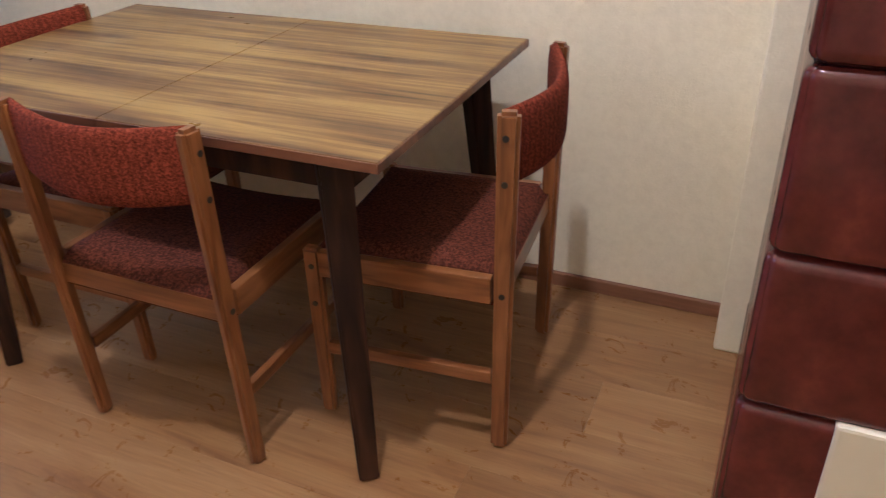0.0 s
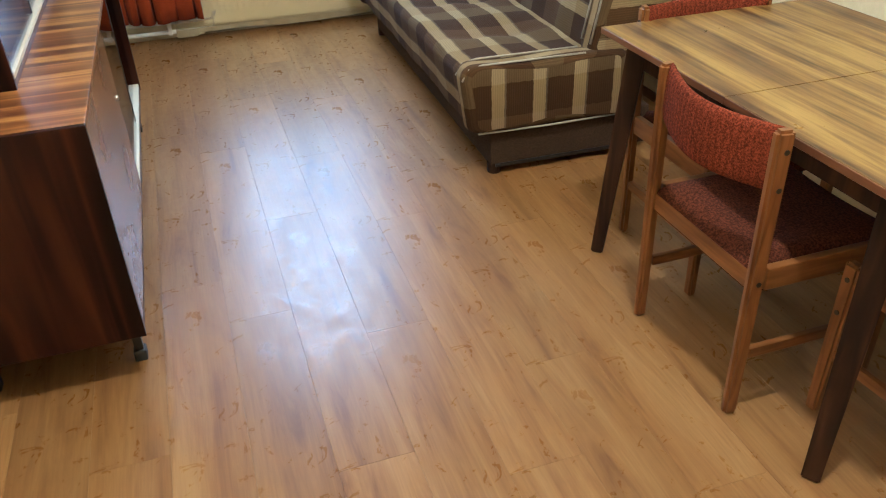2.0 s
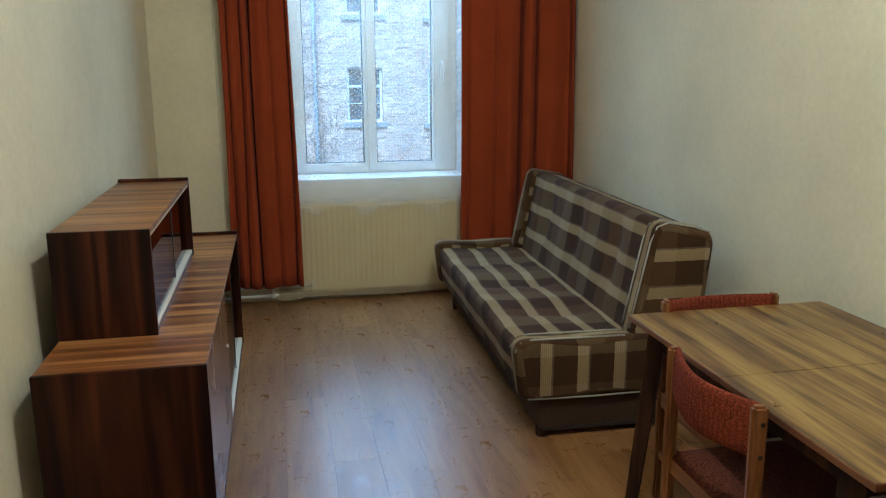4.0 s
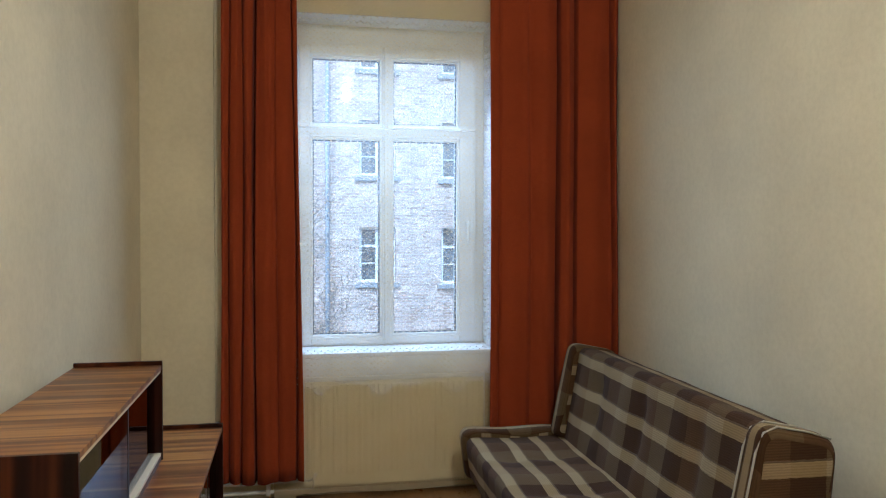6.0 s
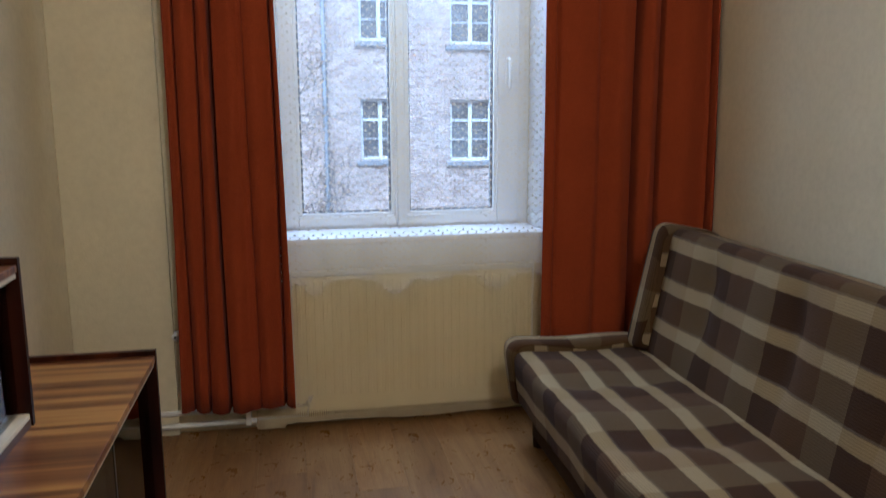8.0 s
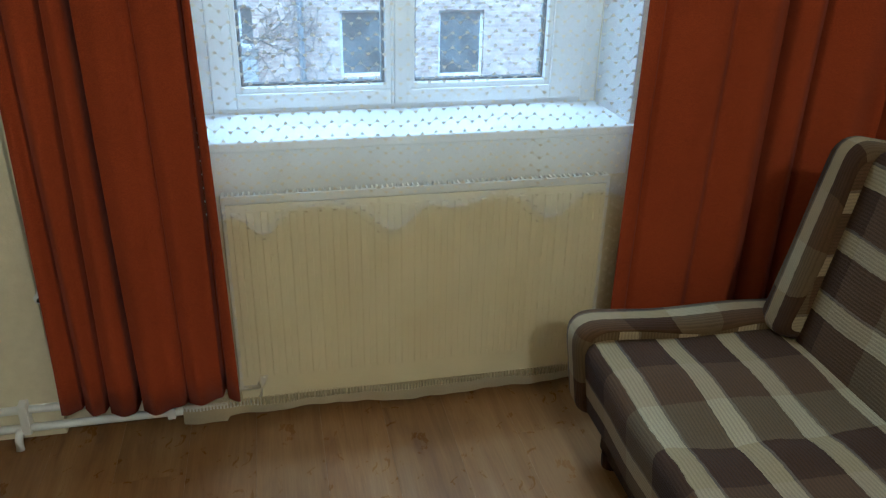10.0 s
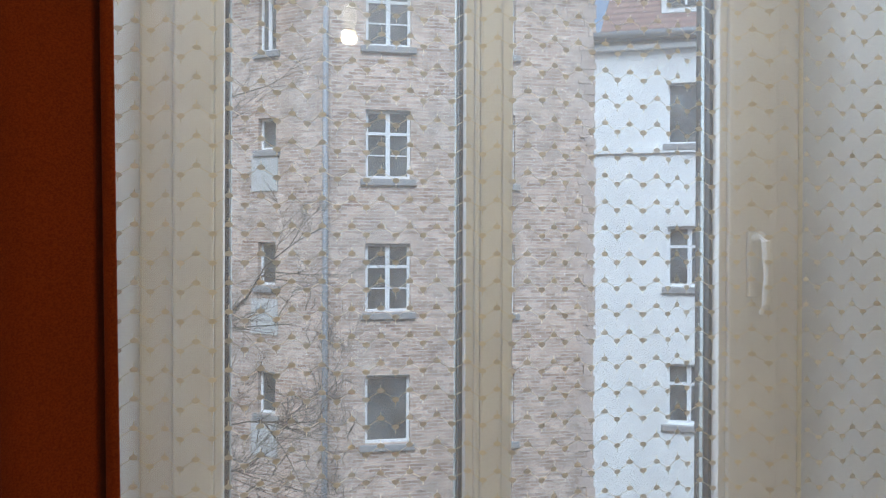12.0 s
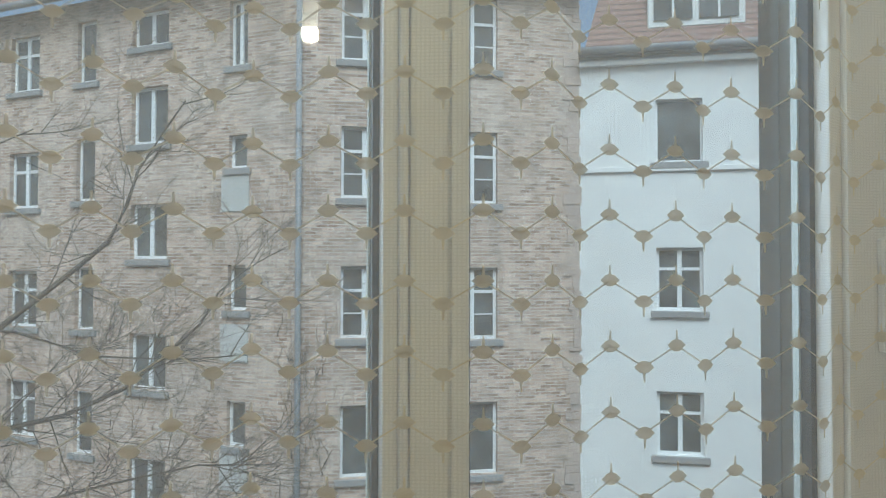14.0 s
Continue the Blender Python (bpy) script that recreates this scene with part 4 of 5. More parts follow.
def chair(m, group="chairs round the table"):
    """Beech chair that faces its own +y, with upholstered seat and curved backrest."""
    s = tagged(empty("dining_chair", pose(0, 0, 0)), "varnished beech chair with rust upholstered seat and curved backrest", "chair", group)
    hw, hd = 0.222, 0.208
    for sx in (-1, 1):
        rear = part("rear_leg", bar((sx * hw, -hd, 0.0), (sx * (hw - 0.002), -hd - 0.012, 0.792), 0.030, 0.042, 0.008, 0.86), BEECH, s)
        front = part("front_leg", bar((sx * hw, hd, 0.0), (sx * hw, hd - 0.004, 0.452), 0.030, 0.040, 0.007, 0.84), BEECH, s)
        part("side_rail", box(sx * hw - 0.011, sx * hw + 0.011, -hd + 0.018, hd - 0.018, 0.385, 0.445, 0.003), BEECH_SIDE, s)
        part("side_stretcher", box(sx * hw - 0.009, sx * hw + 0.009, -hd + 0.018, hd - 0.018, 0.178, 0.208, 0.003), BEECH_SIDE, s)
        for y, z, leg in ((-hd - 0.010, 0.745, rear), (-hd - 0.009, 0.655, rear), (-hd - 0.006, 0.41, rear), (hd - 0.004, 0.41, front), (hd - 0.002, 0.315, front)):
            x = sx * (hw + 0.0145)
            part("screw_plug", tube([(x, y, z), (x + sx * 0.002, y, z)], 0.0065, 10), DARK_METAL, leg)
    part("front_rail", box(-hw + 0.012, hw - 0.012, hd - 0.014, hd + 0.004, 0.375, 0.425, 0.003), BEECH_CROSS, s)
    part("rear_rail", box(-hw + 0.012, hw - 0.012, -hd - 0.006, -hd + 0.012, 0.375, 0.425, 0.003), BEECH_CROSS, s)

    def top(u, v):
        x, y = (u - 0.5) * 0.43, (v - 0.5) * 0.425
        ex, ey = min(1, (0.5 - abs(u - 0.5)) / 0.09), min(1, (0.5 - abs(v - 0.5)) / 0.09)
        round_off = 1 - (1 - min(ex, ey)) ** 2
        return Vector((x, y, 0.425 + 0.04 * round_off - 0.014 * math.cos((u - 0.5) * math.pi) * round_off))
    bm = sheet(top, 18, 18)
    edge = [e for e in bm.edges if e.is_boundary]
    ext = bmesh.ops.extrude_edge_only(bm, edges=edge)
    for v in [g for g in ext["geom"] if isinstance(g, bmesh.types.BMVert)]:
        v.co.z = 0.372
    bmesh.ops.recalc_face_normals(bm, faces=bm.faces)
    part("seat", bm, RUST_WORN, s, "worn rust fabric seat pad", True)

    def back(u, v):
        x = (u - 0.5) * 0.424
        bow = -0.052 * math.cos((u - 0.5) * math.pi)
        low = 0.640 - 0.012 * math.sin(u * math.pi)
        high = 0.792 - 0.008 * math.sin(u * math.pi)
        a = 2 * math.pi * v
        return Vector((x, -hd - 0.004 + bow + 0.015 * math.cos(a), (low + high) / 2 + (high - low) / 2 * (math.copysign(abs(math.sin(a)) ** 0.45, math.sin(a)))))
    bm = sheet(back, 20, 24)
    bmesh.ops.remove_doubles(bm, verts=bm.verts, dist=0.0002)
    for side in (0, 1):
        ring = [e for e in bm.edges if e.is_boundary and (e.verts[0].co.x < 0) == (side == 0)]
        if ring:
            bmesh.ops.contextual_create(bm, geom=ring)
    bmesh.ops.recalc_face_normals(bm, faces=bm.faces)
    part("backrest", bm, RUST, s, "curved rust fabric backrest", True)
    return s


proto = chair(None)
copy_thing(proto, pose(2.39, 2.722, 0, 0, 0, 5))
copy_thing(proto, pose(2.362, 3.662, 0, 0, 0, 180))
proto.matrix_basis = pose(2.150, 3.196, 0, 0, 0, -90)


# ---- sofa bed ----
def rounded_section(corners, r, n=6):
    """A closed outline of corner points with rounded corners."""
    out = []
    k = len(corners)
    for i in range(k):
        p, a, b = Vector(corners[i]), Vector(corners[i - 1]), Vector(corners[(i + 1) % k])
        rr = r[i] if isinstance(r, (list, tuple)) else r
        u, w = (a - p).normalized(), (b - p).normalized()
        p0, p1 = p + u * rr, p + w * rr
        for j in range(n + 1):
            t = j / n
            out.append((1 - t) ** 2 * p0 + 2 * t * (1 - t) * p + t * t * p1)
    return out


def resample(points, step):
    out, carry = [], 0.0
    k = len(points)
    for i in range(k):
        a, b = points[i], points[(i + 1) % k]
        d = (b - a).length
        m = max(1, int(d / step))
        for j in range(m):
            out.append(a + (b - a) * j / m)
    return out


def cushion(corners, r, y0, y1, tufts, normal, u0, end_r=0.035, turned=False, cap=0):
    """A stuffed slab: its section in x and z swept along y, with rounded ends and dips at the tufts."""
    sec = resample(rounded_section(corners, r), 0.03)
    cx = sum(p.x for p in sec) / len(sec)
    cz = sum(p.y for p in sec) / len(sec)
    n = max(4, int((y1 - y0) / 0.026))
    rows = []
    for k in range(7):
        a = math.pi / 2 * k / 6
        rows.append((y0 + end_r * (1 - math.cos(a)), end_r * (1 - math.sin(a))))
    inner = [(y0 + end_r + (y1 - y0 - 2 * end_r) * j / n, 0.0) for j in range(1, n)]
    tail = [(y1 - (p - y0), q) for p, q in rows[::-1]]
    rows = rows + inner + tail
    bm = bmesh.new()
    lay = bm.loops.layers.uv.new("UVMap")
    arc = [0.0]
    for a, b in zip(sec, sec[1:] + sec[:1]):
        arc.append(arc[-1] + (b - a).length)
    rings = []
    for y, shrink in rows:
        ring = []
        for p in sec:
            d = Vector((cx - p.x, cz - p.y))
            d = d.normalized() * min(shrink, d.length)
            dip = 0.0
            for tx, tz, ty, amt in tufts:
                dd = ((p.x - tx) / 0.09) ** 2 + ((p.y - tz) / 0.09) ** 2 + ((y - ty) / 0.11) ** 2
                dip += amt * math.exp(-dd)
                dip += amt * 0.35 * math.exp(-((y - ty) / 0.035) ** 2 - ((p.x - tx) / 0.16) ** 2 - ((p.y - tz) / 0.16) ** 2)
            puff = 0.004 * math.sin(9 * y + 14 * p.x) + 0.003 * math.sin(23 * y + 5 * p.y)
            ring.append(bm.verts.new((p.x + d.x + normal[0] * (puff - dip), y, p.y + d.y + normal[1] * (puff - dip))))
        rings.append(ring)
    m = len(sec)
    for j in range(len(rings) - 1):
        for i in range(m):
            f = bm.faces.new((rings[j][i], rings[j + 1][i], rings[j + 1][(i + 1) % m], rings[j][(i + 1) % m]))
            for lp, (jj, aa) in zip(f.loops, ((j, arc[i]), (j + 1, arc[i]), (j + 1, arc[i + 1]), (j, arc[i + 1]))):
                lp[lay].uv = ((rows[jj][0] - y0) * 1.5 + u0, aa) if turned else (aa + u0, rows[jj][0])
    for ring, y in ((rings[0], y0), (rings[-1], y1)):
        f = bm.faces.new(ring if y == y1 else ring[::-1])
        for lp in f.loops:
            lp[lay].uv = (lp.vert.co.x + 0.02, lp.vert.co.z + 0.16) if cap == 0 else (lp.vert.co.z + 0.06, lp.vert.co.x + 0.05)
    bmesh.ops.recalc_face_normals(bm, faces=bm.faces)
    return bm


def sofa():
    s = tagged(empty("sofa_bed", pose(2.2, 5.5, 0.0)), "brown and beige plaid corduroy sofa bed with tufted back", "sofa")
    inv = s.matrix_world.inverted()

    def put(name, bm, mat, par=s, lab="", smooth=False):
        bmesh.ops.transform(bm, matrix=inv, verts=bm.verts)
        return part(name, bm, mat, par, lab, smooth)
    y0, y1 = 4.415, 6.545
    tuft_rows = [4.94, 5.48, 6.02]
    seat_corners = [(1.785, 0.195), (1.755, 0.435), (2.42, 0.425), (2.44, 0.195)]
    seat_tufts = [(x, 0.43, y, 0.018) for y in tuft_rows for x in (1.93, 2.13)]
    seat_end = [(1.765, 0.193), (1.727, 0.474), (2.42, 0.468), (2.44, 0.193)]
    back_end = [(2.262, 0.44), (2.372, 0.972), (2.66, 0.915), (2.61, 0.33)]
    bw = 0.112
    seat_r, back_r = [0.03, 0.055, 0.03, 0.03], [0.03, 0.05, 0.07, 0.04]
    seat = put("seat_cushion", cushion(seat_corners, seat_r, y0 + bw - 0.01, y1 - bw + 0.01, seat_tufts, (0, 1), 0.075, 0.012), PLAID, smooth=True)
    back_corners = [(2.315, 0.40), (2.415, 0.955), (2.655, 0.905), (2.60, 0.33)]
    back_tufts = [(2.325 + 0.19 * k, 0.43 + k, y, 0.022) for y in tuft_rows for k in (0.20, 0.36)]
    back = put("back_cushion", cushion(back_corners, back_r, y0 + 0.03 + bw - 0.01, y1 - 0.07 - bw + 0.01, back_tufts, (-0.98, 0.18), 0.02, 0.012), PLAID, smooth=True)
    for a, b in ((y0, y0 + bw), (y1 - bw, y1)):
        put("end_border", cushion(seat_end, [0.035, 0.075, 0.03, 0.03], a, b, [], (0, 1), 0.112, 0.036, True), PLAID, seat, "", True)
    for a, b in ((y0 + 0.03, y0 + 0.03 + bw), (y1 - 0.07 - bw, y1 - 0.07)):
        put("end_border", cushion(back_end, [0.03, 0.06, 0.07, 0.04], a, b, [], (-0.98, 0.18), 0.112, 0.036, True, 1), PLAID, back, "", True)
    seat_line = [(1.738, 0.42), (1.765, 0.462), (1.82, 0.474), (2.0, 0.472), (2.24, 0.470)]
    back_line = [(2.272, 0.49), (2.315, 0.70), (2.352, 0.88), (2.380, 0.945), (2.43, 0.963), (2.55, 0.940), (2.63, 0.914)]
    for par, pts, shift in ((seat, seat_line, 0.0), (back, back_line, 0.03)):
        for y in (y0 + shift + 0.016, y0 + shift + bw - 0.018):
            put("piping", tube([(x, y, z - 0.002) for x, z in pts], 0.004, 6), PIPING, par, "beige corded seam", True)
    put("piping", tube([(1.80, y0 + 0.012, 0.198), (2.1, y0 + 0.008, 0.194), (2.42, y0 + 0.012, 0.196)], 0.004, 6), PIPING, seat, "", True)
    put("base_box", box(1.862, 2.56, y0 + 0.04, y1 - 0.05, 0.035, 0.20, 0.006), SOFA_BASE, s, "dark brown corduroy storage base")
    for x in (1.885, 2.50):
        for y in (y0 + 0.065, y1 - 0.09):
            put("foot", tube([(x, y, 0.0), (x, y, 0.02), (x, y, 0.045)], [0.028, 0.03, 0.03], 14), LEG_DARK)
    put("bed_slat", box(1.88, 2.5, y0 + 0.028, y0 + 0.038, 0.032, 0.046, 0.003), DARK_METAL, s, "thin dark metal edge under the base")
    # it stands slightly askew to the wall
    pivot = Matrix.Translation((1.80, y0, 0))
    s.matrix_basis = pivot @ pose(0, 0, 0, 0, 0, -1.5) @ pivot.inverted() @ s.matrix_basis
    return s


sofa()


# ---- tiled stove ----
def stove():
    x0, x1, y0, y1, zt = 1.98, 2.70, 0.95, 2.03, 2.1
    s = tagged(empty("tiled_stove", pose((x0 + x1) / 2, (y0 + y1) / 2, 0)), "tall old stove of dark oxblood glazed tiles", "stove")
    inv = s.matrix_world.inverted()
    core = box(x0 + 0.02, x1, y0 + 0.02, y1 - 0.02, 0.0, zt)
    bmesh.ops.transform(core, matrix=inv, verts=core.verts)
    body = part("core", core, GROUT, s)
    plinth = box(x0 - 0.005, x1, y0, y1 + 0.008, 0.0, 0.185, 0.012, 3)
    bmesh.ops.transform(plinth, matrix=inv, verts=plinth.verts)
    part("plinth", plinth, TILE, s)
    w, h = 0.216, 0.265
    shapes = {}

    def tile_mesh(kind, ww):
        key = (kind, round(ww, 3))
        if key not in shapes:
            if kind == "x":
                bm = box(-0.044, 0.0, -ww / 2 + 0.0015, ww / 2 - 0.0015, -h / 2 + 0.0015, h / 2 - 0.0015, 0.020, 4)
            else:
                bm = box(-ww / 2 + 0.0015, ww / 2 - 0.0015, 0.0, 0.044, -h / 2 + 0.0015, h / 2 - 0.0015, 0.020, 4)
            me = bpy.data.meshes.new("tile")
            for f in bm.faces:
                f.smooth = True
            bm.to_mesh(me)
            bm.free()
            me.materials.append(TILE)
            shapes[key] = me
        return shapes[key]
    rows = int((zt - 0.185) / h)
    ny = int(round((y1 - y0) / w))
    nx = 3
    for r in range(rows):
        z = 0.185 + h * (r + 0.5)
        for i in range(ny):
            ww = (y1 - y0) / ny
            y = y1 - ww * (i + 0.5)
            t = new("tile", tile_mesh("x", ww))
            t.parent = s
            t.location = inv @ Vector((x0 + 0.038, y, z))
        for i in range(nx):
            ww = (x1 - x0 - 0.0) / nx
            t = new("tile", tile_mesh("y", ww))
            t.parent = s
            t.location = inv @ Vector((x0 + ww * (i + 0.5), y1 - 0.038, z))
    yd0, yd1 = 1.50, 1.892
    fr = box(x0 - 0.016, x0 + 0.02, yd0, yd1, 0.19, 0.458, 0.006)
    bmesh.ops.transform(fr, matrix=inv, verts=fr.verts)
    door = part("stove_door", fr, TRACK, s, "pale painted metal stove door")
    k = tube([(x0 - 0.016, yd0 + 0.06, 0.34), (x0 - 0.05, yd0 + 0.06, 0.34), (x0 - 0.055, yd0 + 0.06, 0.31)], 0.007, 8)
    bmesh.ops.transform(k, matrix=inv, verts=k.verts)
    part("door_knob", k, STEEL, door)
    top = box(x0 - 0.02, x1, y0 - 0.02, y1 + 0.02, zt, zt + 0.06, 0.015, 3)
    bmesh.ops.transform(top, matrix=inv, verts=top.verts)
    part("cornice", top, TILE, s)
    return s


stove()

# ---- ceiling lamp ----
cl = tagged(empty("ceiling_lamp", pose(1.53, 2.57, ZC)), "small ceiling lamp with an opal glass shade", "lamp")
part("canopy", tube([(0, 0, 0), (0, 0, -0.03), (0, 0, -0.04)], [0.06, 0.055, 0.02], 20), PVC, cl, smooth=True)
part("stem", tube([(0, 0, -0.035), (0, 0, -0.09)], 0.008, 10), STEEL, cl)
part("bulb", tube([(0, 0, -0.085), (0, 0, -0.10), (0, 0, -0.17), (0, 0, -0.28), (0, 0, -0.30)], [0.02, 0.05, 0.055, 0.05, 0.015], 20), LAMP_GLASS, cl, "glowing opal glass", True)


# ---- the courtyard outside ----
YF, ZG, WING_TURN = 20.29, -8.5, 36
structure("ground", box(-300, 300, 7.6, 400, ZG - 0.2, ZG), GROUND, "grey courtyard paving", "ground")


def far_window(parent, x0, x1, z0, z1, y, panes, frame_w=0.055, sill=True, m=None):
    bm = bmesh.new()
    f = frame_w
    yy0, yy1 = y + 0.10, y + 0.15
    for q in ((x0, x0 + f, z0, z1), (x1 - f, x1, z0, z1), (x0 + f, x1 - f, z0, z0 + f), (x0 + f, x1 - f, z1 - f, z1)):
        box(q[0], q[1], yy0, yy1, q[2], q[3], 0, 1, bm)
    xm, zm = (x0 + x1) / 2, z0 + (z1 - z0) * 0.66
    if panes >= 2:
        box(xm - f * 0.75, xm + f * 0.75, yy0 - 0.01, yy1, z0 + f, z1 - f, 0, 1, bm)
    if panes >= 4:
        for a, b in ((x0 + f, xm - f * 0.75), (xm + f * 0.75, x1 - f)):
            box(a, b, yy0, yy1, zm - f * 0.5, zm + f * 0.5, 0, 1, bm)
            if panes >= 6:
                zz = z0 + (zm - z0) * 0.52
                box(a, b, yy0 + 0.01, yy1, zz - 0.012, zz + 0.012, 0, 1, bm)
    win = part("window", bm, FAR_FRAME, parent)
    if m is not None:
        win.matrix_basis = m
    part("pane", box(x0 + f * 0.5, x1 - f * 0.5, y + 0.125, y + 0.135, z0 + f * 0.5, z1 - f * 0.5), FAR_PANE, win)
    if sill:
        part("sill", box(x0 - 0.1, x1 + 0.1, y - 0.06, y + 0.1, z0 - 0.13, z0 - 0.01, 0.01, 1), SILL_STONE, win)
    return win


def brick_building():
    """A straight front and, from the downpipe on, a wing that runs back at an angle."""
    b = tagged(empty("brick_building", pose(0, YF, ZG)), "weathered brown brick tenement with rows of white windows", "building")
    corner = 1.69
    floors = [5.33, 2.88, 0.41, -2.03, -4.48]
    wins = []
    for z in floors:
        wins.append((2.43, 3.27, z - ZG, z - ZG + 1.27, 1 if z == -2.03 else 6))
        wins.append((4.36, 5.28, z - ZG - 0.05, z - ZG + 1.25, 1 if z == -2.03 else 6))
    part("wall", pierced(corner, 6.87, 0.0, 6.9 - ZG, 0.0, 0.5, [w[:4] for w in wins]), BRICK, b)
    # dark sheet stands for the shade of unlit rooms behind this front
    part("room_back", box(corner + 0.1, 6.87, 0.55, 0.6, 0, 15.4), SHADE_GREY, b)
    for x0, x1, z0, z1, n in wins:
        far_window(b, x0, x1, z0, z1, 0.0, n)
    # the angled wing, in its own directions: x runs from the corner, negative
    m = pose(corner, 0, 0, 0, 0, -WING_TURN)
    wing = []
    for z, h in ((5.31, 1.2), (3.45, 0.60), (0.88, 0.82), (-1.56, 0.81), (-3.95, 0.81)):
        wing.append((-1.51, -1.10, z, z + h, 2 if h > 1 else 1))
    for z, h in ((5.91, 0.68), (4.02, 1.10), (1.81, 1.05), (-0.68, 1.07), (-3.05, 1.07)):
        wing.append((-3.86, -2.95, z, z + h, 2))
    for z in (5.36, 2.98, 0.41, -2.05, -4.5):
        wing.append((-5.33, -4.82, z, z + 1.24, 1))
    for z in (5.33, 2.88, 0.41, -1.85, -4.4):
        wing.append((-7.27, -6.42, z, z + 1.16, 4))
        wing.append((-9.5, -8.7, z, z + 1.16, 4))
        wing.append((-11.8, -11.0, z, z + 1.16, 4))
    wing = [(a, c, z0 - ZG, z1 - ZG, n) for a, c, z0, z1, n in wing]
    part("wing_wall", pierced(-15.0, 0.0, 0.0, 7.0 - ZG, 0.0, 0.5, [w[:4] for w in wing]), BRICK, b).matrix_basis = m
    # another such sheet, room shade behind the wing's windows
    part("room_back", box(-15.0, -0.3, 0.55, 0.6, 0, 15.4), SHADE_GREY, b).matrix_basis = m
    for x0, x1, z0, z1, n in wing:
        far_window(b, x0, x1, z0, z1, 0.0, n, 0.05 if x1 - x0 < 0.6 else 0.06, True, m)
    for z in (2.66, -0.05, -2.35):
        part("render_patch", box(-1.66, -1.04, -0.025, 0.0, z - ZG, z - ZG + 0.68, 0.01, 1), SILL_PATCH, b, "pale grey render patch").matrix_basis = m
    for x0, x1, mm in ((corner - 0.2, 6.87, None), (-15.2, 0.2, m)):
        roof = bmesh.new()
        vs = [roof.verts.new(p) for p in ((x0, -0.35, 15.45), (x1, -0.35, 15.45), (x1, 4.5, 18.5), (x0, 4.5, 18.5), (x0, -0.35, 15.6), (x1, -0.35, 15.6), (x1, 4.5, 18.65), (x0, 4.5, 18.65))]
        for q in ((0, 1, 2, 3), (7, 6, 5, 4), (0, 4, 5, 1), (1, 5, 6, 2), (2, 6, 7, 3), (3, 7, 4, 0)):
            roof.faces.new([vs[k] for k in q])
        ob = part("roof", roof, ROOF_TILE, b)
        gut = part("gutter", tube([(x0, -0.40, 15.50), ((x0 + x1) / 2, -0.40, 15.50), (x1, -0.40, 15.50)], 0.075, 10), ZINC, b)
        if mm is not None:
            ob.matrix_basis = mm
            gut.matrix_basis = mm
    part("downpipe", tube([(corner, -0.12, 0.0), (corner, -0.12, 7.5), (corner, -0.12, 15.4)], 0.055, 10), ZINC, b, "grey zinc downpipe", True)
    for z in (2.5, 5.0, 7.5, 10.0, 12.5):
        part("pipe_clamp", tube([(corner, -0.12, z), (corner, -0.12, z + 0.05)], 0.068, 10), ZINC, b)
    # toothed, paler brick end beside the white house
    rng = random.Random(8)
    teeth = bmesh.new()
    z = 0.0
    while z < 15.3:
        h = rng.choice((0.07, 0.14, 0.21))
        box(6.87 - rng.uniform(0.10, 0.34), 6.87 + rng.uniform(-0.03, 0.05), -rng.uniform(0.008, 0.03), 0.0, z, z + h - 0.012, 0, 1, teeth)
        z += h
    tagged(part("toothed_edge", teeth, PALE_BRICK, b, "rough pale toothed brick edge"), kind="stuff")
    # dry creeper beside the downpipe
    vine = bmesh.new()
    for k in range(130):
        x, z = rng.gauss(0.0, 0.28), rng.uniform(2.0, 9.0)
        pts = []
        for i in range(5):
            if x < 0:
                q = Vector((corner + x * math.cos(radians(WING_TURN)), -x * math.sin(radians(WING_TURN)) - 0.03, z))
            else:
                q = Vector((corner + x, -0.03, z))
            pts.append(q)
            x += rng.uniform(-0.09, 0.09)
            z += rng.uniform(0.02, 0.16)
        tube(pts, [0.011, 0.009, 0.008, 0.006, 0.004], 3, vine, False)
    tagged(part("dry_creeper", vine, BARK, b, "leafless brown creeper stems on the brick"), kind="stuff")
    return b


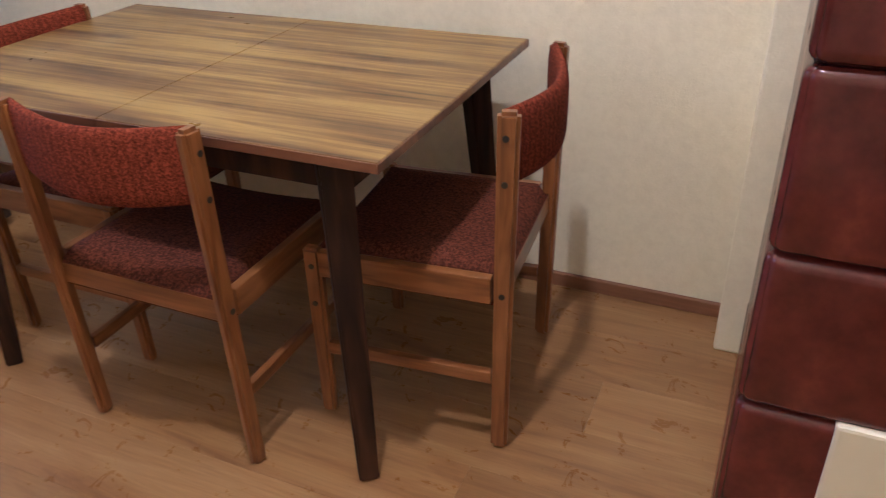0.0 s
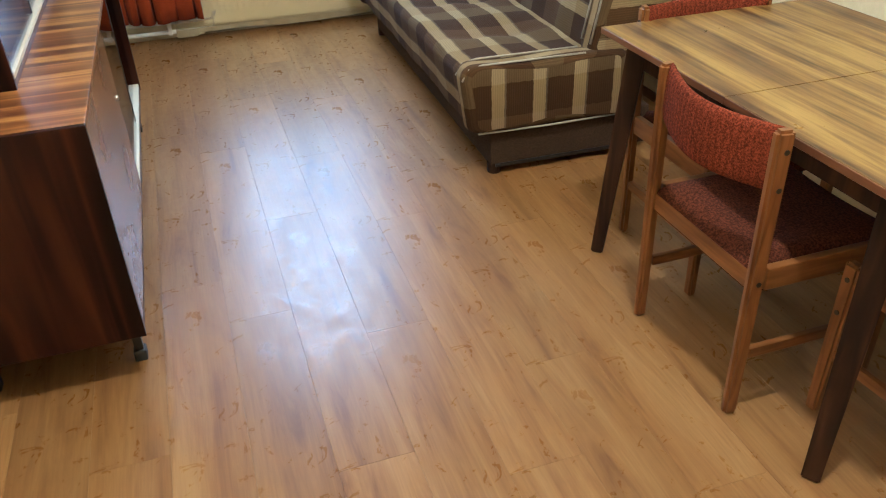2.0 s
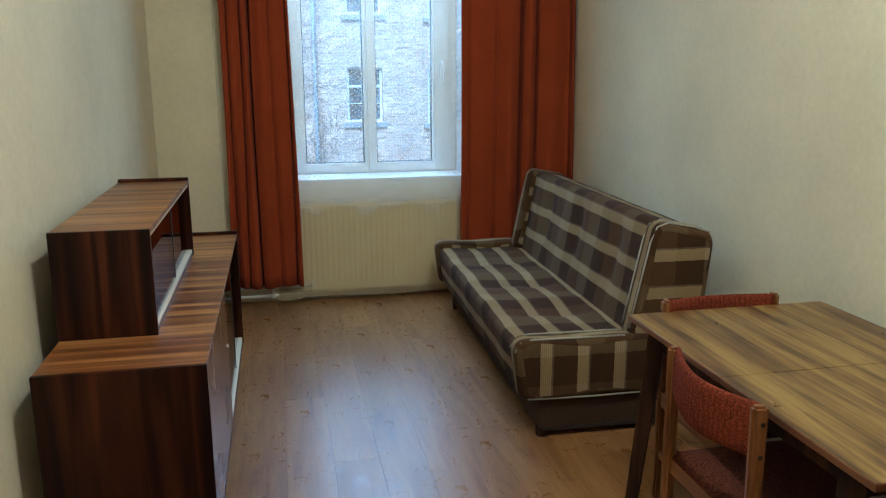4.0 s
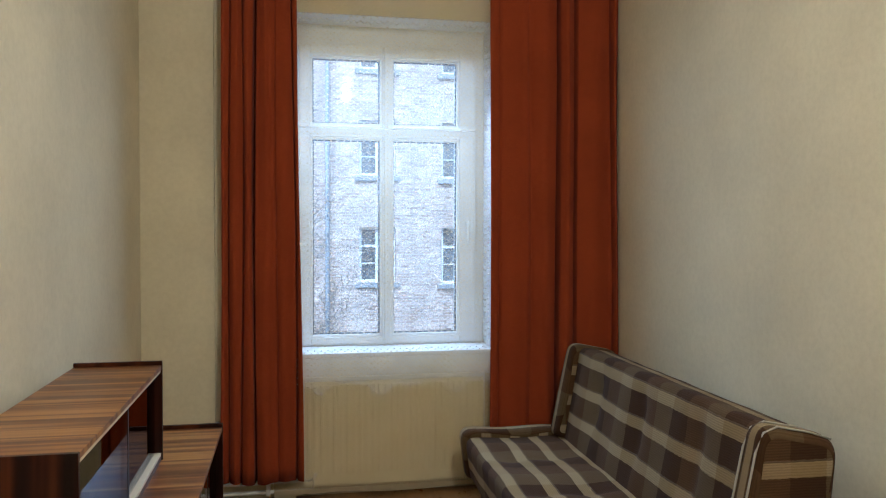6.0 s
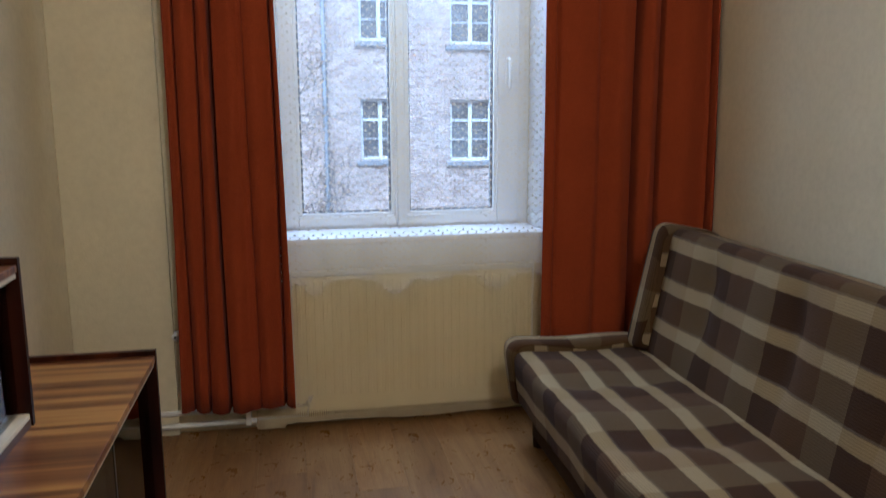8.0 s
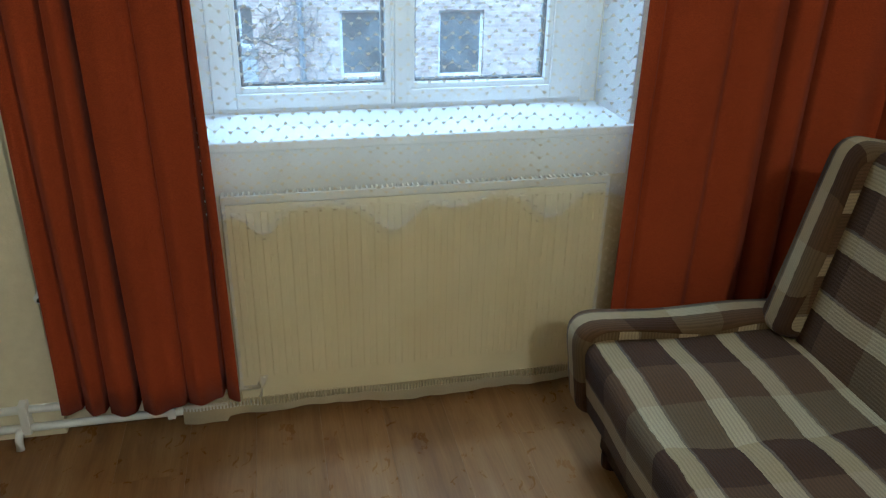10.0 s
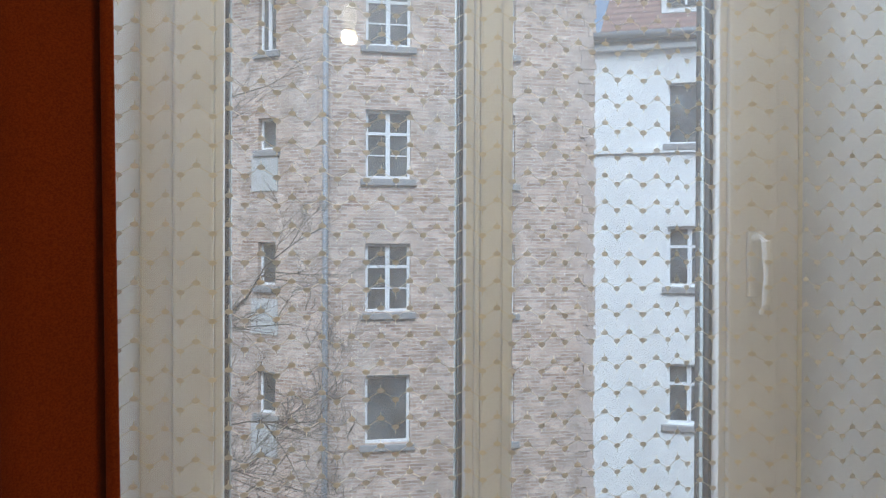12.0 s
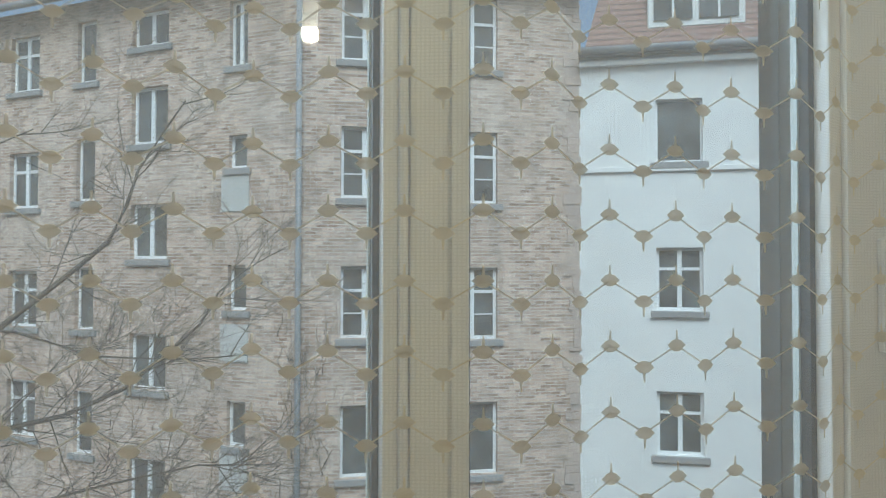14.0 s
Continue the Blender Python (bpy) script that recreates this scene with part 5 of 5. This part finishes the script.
def white_building():
    b = tagged(empty("white_building", pose(6.87, YF, ZG, 0, 0, -25)), "white rendered house with grey windows and a tiled mansard", "building")
    rows = (3.60, 0.88, -1.74, -4.45)
    wins = [(1.39, 2.21, z - ZG, z - ZG + 1.15, 1 if z == 3.60 else 4) for z in rows]
    wins += [(3.95, 4.77, z - ZG, z - ZG + 1.15, 4) for z in rows]
    part("wall", pierced(0.0, 9.0, 0.0, 5.62 - ZG, 0.0, 0.5, [w[:4] for w in wins]), WHITE_RENDER, b)
    for w in wins:
        far_window(b, *w[:4], 0.0, w[4], 0.035 if w[4] == 1 else 0.055)
    part("string_course", box(0.0, 9.0, -0.05, 0.0, 3.42 - ZG, 3.52 - ZG, 0.01, 1), WHITE_RENDER, b)
    part("cornice", box(0.0, 9.0, -0.12, 0.0, 5.40 - ZG, 5.50 - ZG, 0.02, 2), WHITE_RENDER, b)
    part("gutter", tube([(0.0, -0.24, 5.66 - ZG), (4.5, -0.24, 5.66 - ZG), (9.0, -0.24, 5.66 - ZG)], 0.07, 10), ZINC, b, "grey zinc gutter", True)
    part("soffit", box(0.0, 9.0, -0.22, 0.0, 5.58 - ZG, 5.62 - ZG), ZINC, b)
    # dark sheet in place of shaded rooms in the white house
    part("room_back", box(0.05, 9.0, 0.6, 0.65, 0.0, 5.6 - ZG), SHADE_GREY, b)
    roof = bmesh.new()
    z0, z1 = 5.66 - ZG, 8.4 - ZG
    vs = [roof.verts.new(p) for p in ((0.1, -0.2, z0), (9.0, -0.2, z0), (9.0, 0.75, z1), (0.75, 0.75, z1), (0.1, 4.0, z0), (9.0, 4.0, z0), (9.0, 4.0, z1), (0.75, 4.0, z1))]
    for q in ((0, 1, 2, 3), (0, 3, 7, 4), (3, 2, 6, 7), (1, 5, 6, 2), (4, 7, 6, 5), (0, 4, 5, 1)):
        roof.faces.new([vs[k] for k in q])
    part("roof", roof, ROOF_TILE, b, "red-brown tiled mansard roof")
    dorm = part("dormer", box(1.25, 2.95, -0.08, 1.2, 6.05 - ZG, 7.6 - ZG, 0.02, 1), WHITE_RENDER, b)
    for x in (1.36, 2.16):
        part("pane", box(x, x + 0.68, -0.11, -0.082, 6.18 - ZG, 7.45 - ZG), FAR_PANE, dorm)
        part("casement", box(x + 0.32, x + 0.36, -0.125, -0.11, 6.18 - ZG, 7.45 - ZG), FAR_FRAME, dorm)
    return b


brick_building()
white_building()
# own outer wall, coloured dark so the window lamp leaves no bright edge
structure("own_facade", pierced(-12, 14, ZG, 6.2, YW + 0.532, YW + 0.58, [(OPEN[0], 2.035, 0.79, OPEN[3])]), SHADE_GREY, "outer face of the house wall, darkened against lamp spill", "wall")


def bare_tree():
    t = tagged(empty("bare_tree", pose(-1.9, 13.2, ZG)), "leafless courtyard tree with thin crooked twigs", "tree")
    rng = random.Random(11)
    wood = bmesh.new()
    twigs = bmesh.new()

    def grow(p, d, length, r, level):
        pts, rad = [p.copy()], [r]
        n = 5
        q, dd = p.copy(), d.copy()
        for k in range(n):
            dd = (dd + Vector((rng.uniform(-1, 1), rng.uniform(-1, 1), rng.uniform(-0.7, 0.9))) * 0.16).normalized()
            q = q + dd * length / n
            pts.append(q.copy())
            rad.append(r * (1 - 0.75 * (k + 1) / n))
        tube(pts, rad, 6 if level < 2 else 3, wood if level < 2 else twigs, level == 0)
        if level >= 4:
            return
        for k in range(4 if level < 2 else 5):
            i = rng.randint(1 if level else 3, n)
            side = Vector((rng.uniform(-1, 1), rng.uniform(-1, 1), rng.uniform(-0.5, 0.8))).normalized()
            nd = (dd * 0.75 + side * 0.75).normalized()
            grow(pts[i], nd, length * rng.uniform(0.45, 0.68), rad[i] * 0.62 + 0.0014, level + 1)
    tube([(0, 0, 0), (0.05, 0, 3.0), (-0.03, 0.02, 6.0), (0.0, 0, 8.3), (-0.1, 0.1, 10.4), (0.05, 0.1, 12.2)], [0.20, 0.16, 0.14, 0.11, 0.07, 0.02], 10, wood)

    def limb(points, r0, r1, shoots):
        pts = [Vector(p) for p in points]
        n = len(pts)
        tube(pts, [r0 + (r1 - r0) * k / (n - 1) for k in range(n)], 6, wood, True)
        for k in range(shoots):
            i = rng.randint(1, n - 1)
            p = pts[i - 1].lerp(pts[i], rng.random())
            along = (pts[i] - pts[i - 1]).normalized()
            side = Vector((rng.uniform(-0.5, 0.8), rng.uniform(-0.8, 0.8), rng.uniform(-0.7, 0.8))).normalized()
            grow(p, (along * 0.6 + side).normalized(), rng.uniform(0.5, 1.1), 0.0065, 2)
    limb([(0, 0, 9.0), (0.6, -0.1, 9.35), (1.10, 0.0, 9.68), (1.54, 0.05, 10.06), (1.88, 0.0, 10.35), (2.02, 0.0, 10.65), (2.10, 0.05, 10.95), (2.30, 0.1, 11.3), (2.46, 0.1, 11.55)], 0.032, 0.006, 15)
    limb([(0, 0, 8.3), (0.6, 0.1, 8.62), (1.10, 0.1, 8.86), (1.55, 0.05, 8.96), (2.02, 0.0, 9.17), (2.34, 0.0, 9.45), (2.60, 0.0, 9.68), (2.75, 0.05, 9.95), (2.99, 0.05, 10.15)], 0.030, 0.005, 24)
    limb([(0, 0, 9.6), (0.5, 0.2, 9.66), (1.10, 0.3, 9.62), (1.75, 0.3, 9.40), (2.4, 0.3, 9.36), (3.0, 0.2, 9.40)], 0.016, 0.004, 13)
    limb([(0, 0, 7.2), (0.6, -0.2, 7.9), (1.2, -0.2, 8.3), (1.9, -0.2, 8.45), (2.6, -0.1, 8.55), (3.2, 0.0, 8.5)], 0.020, 0.004, 28)
    limb([(0, 0, 6.4), (0.7, 0.2, 7.1), (1.3, 0.2, 7.6), (2.0, 0.1, 7.9), (2.6, 0.1, 8.1)], 0.024, 0.005, 26)
    limb([(0, 0, 10.2), (0.5, -0.2, 10.7), (1.0, -0.3, 11.0), (1.4, -0.3, 11.2)], 0.014, 0.004, 6)
    for d, z in (((-0.8, 0.2, 0.5), 8.2), ((-0.6, -0.5, 0.6), 7.5), ((0.3, 0.7, 0.5), 7.0)):
        grow(Vector((0, 0, z)), Vector(d).normalized(), 3.0, 0.035, 0)
    part("trunk", wood, BARK, t, "", True)
    part("twigs", twigs, BARK, t)
    return t


bare_tree()

planks()
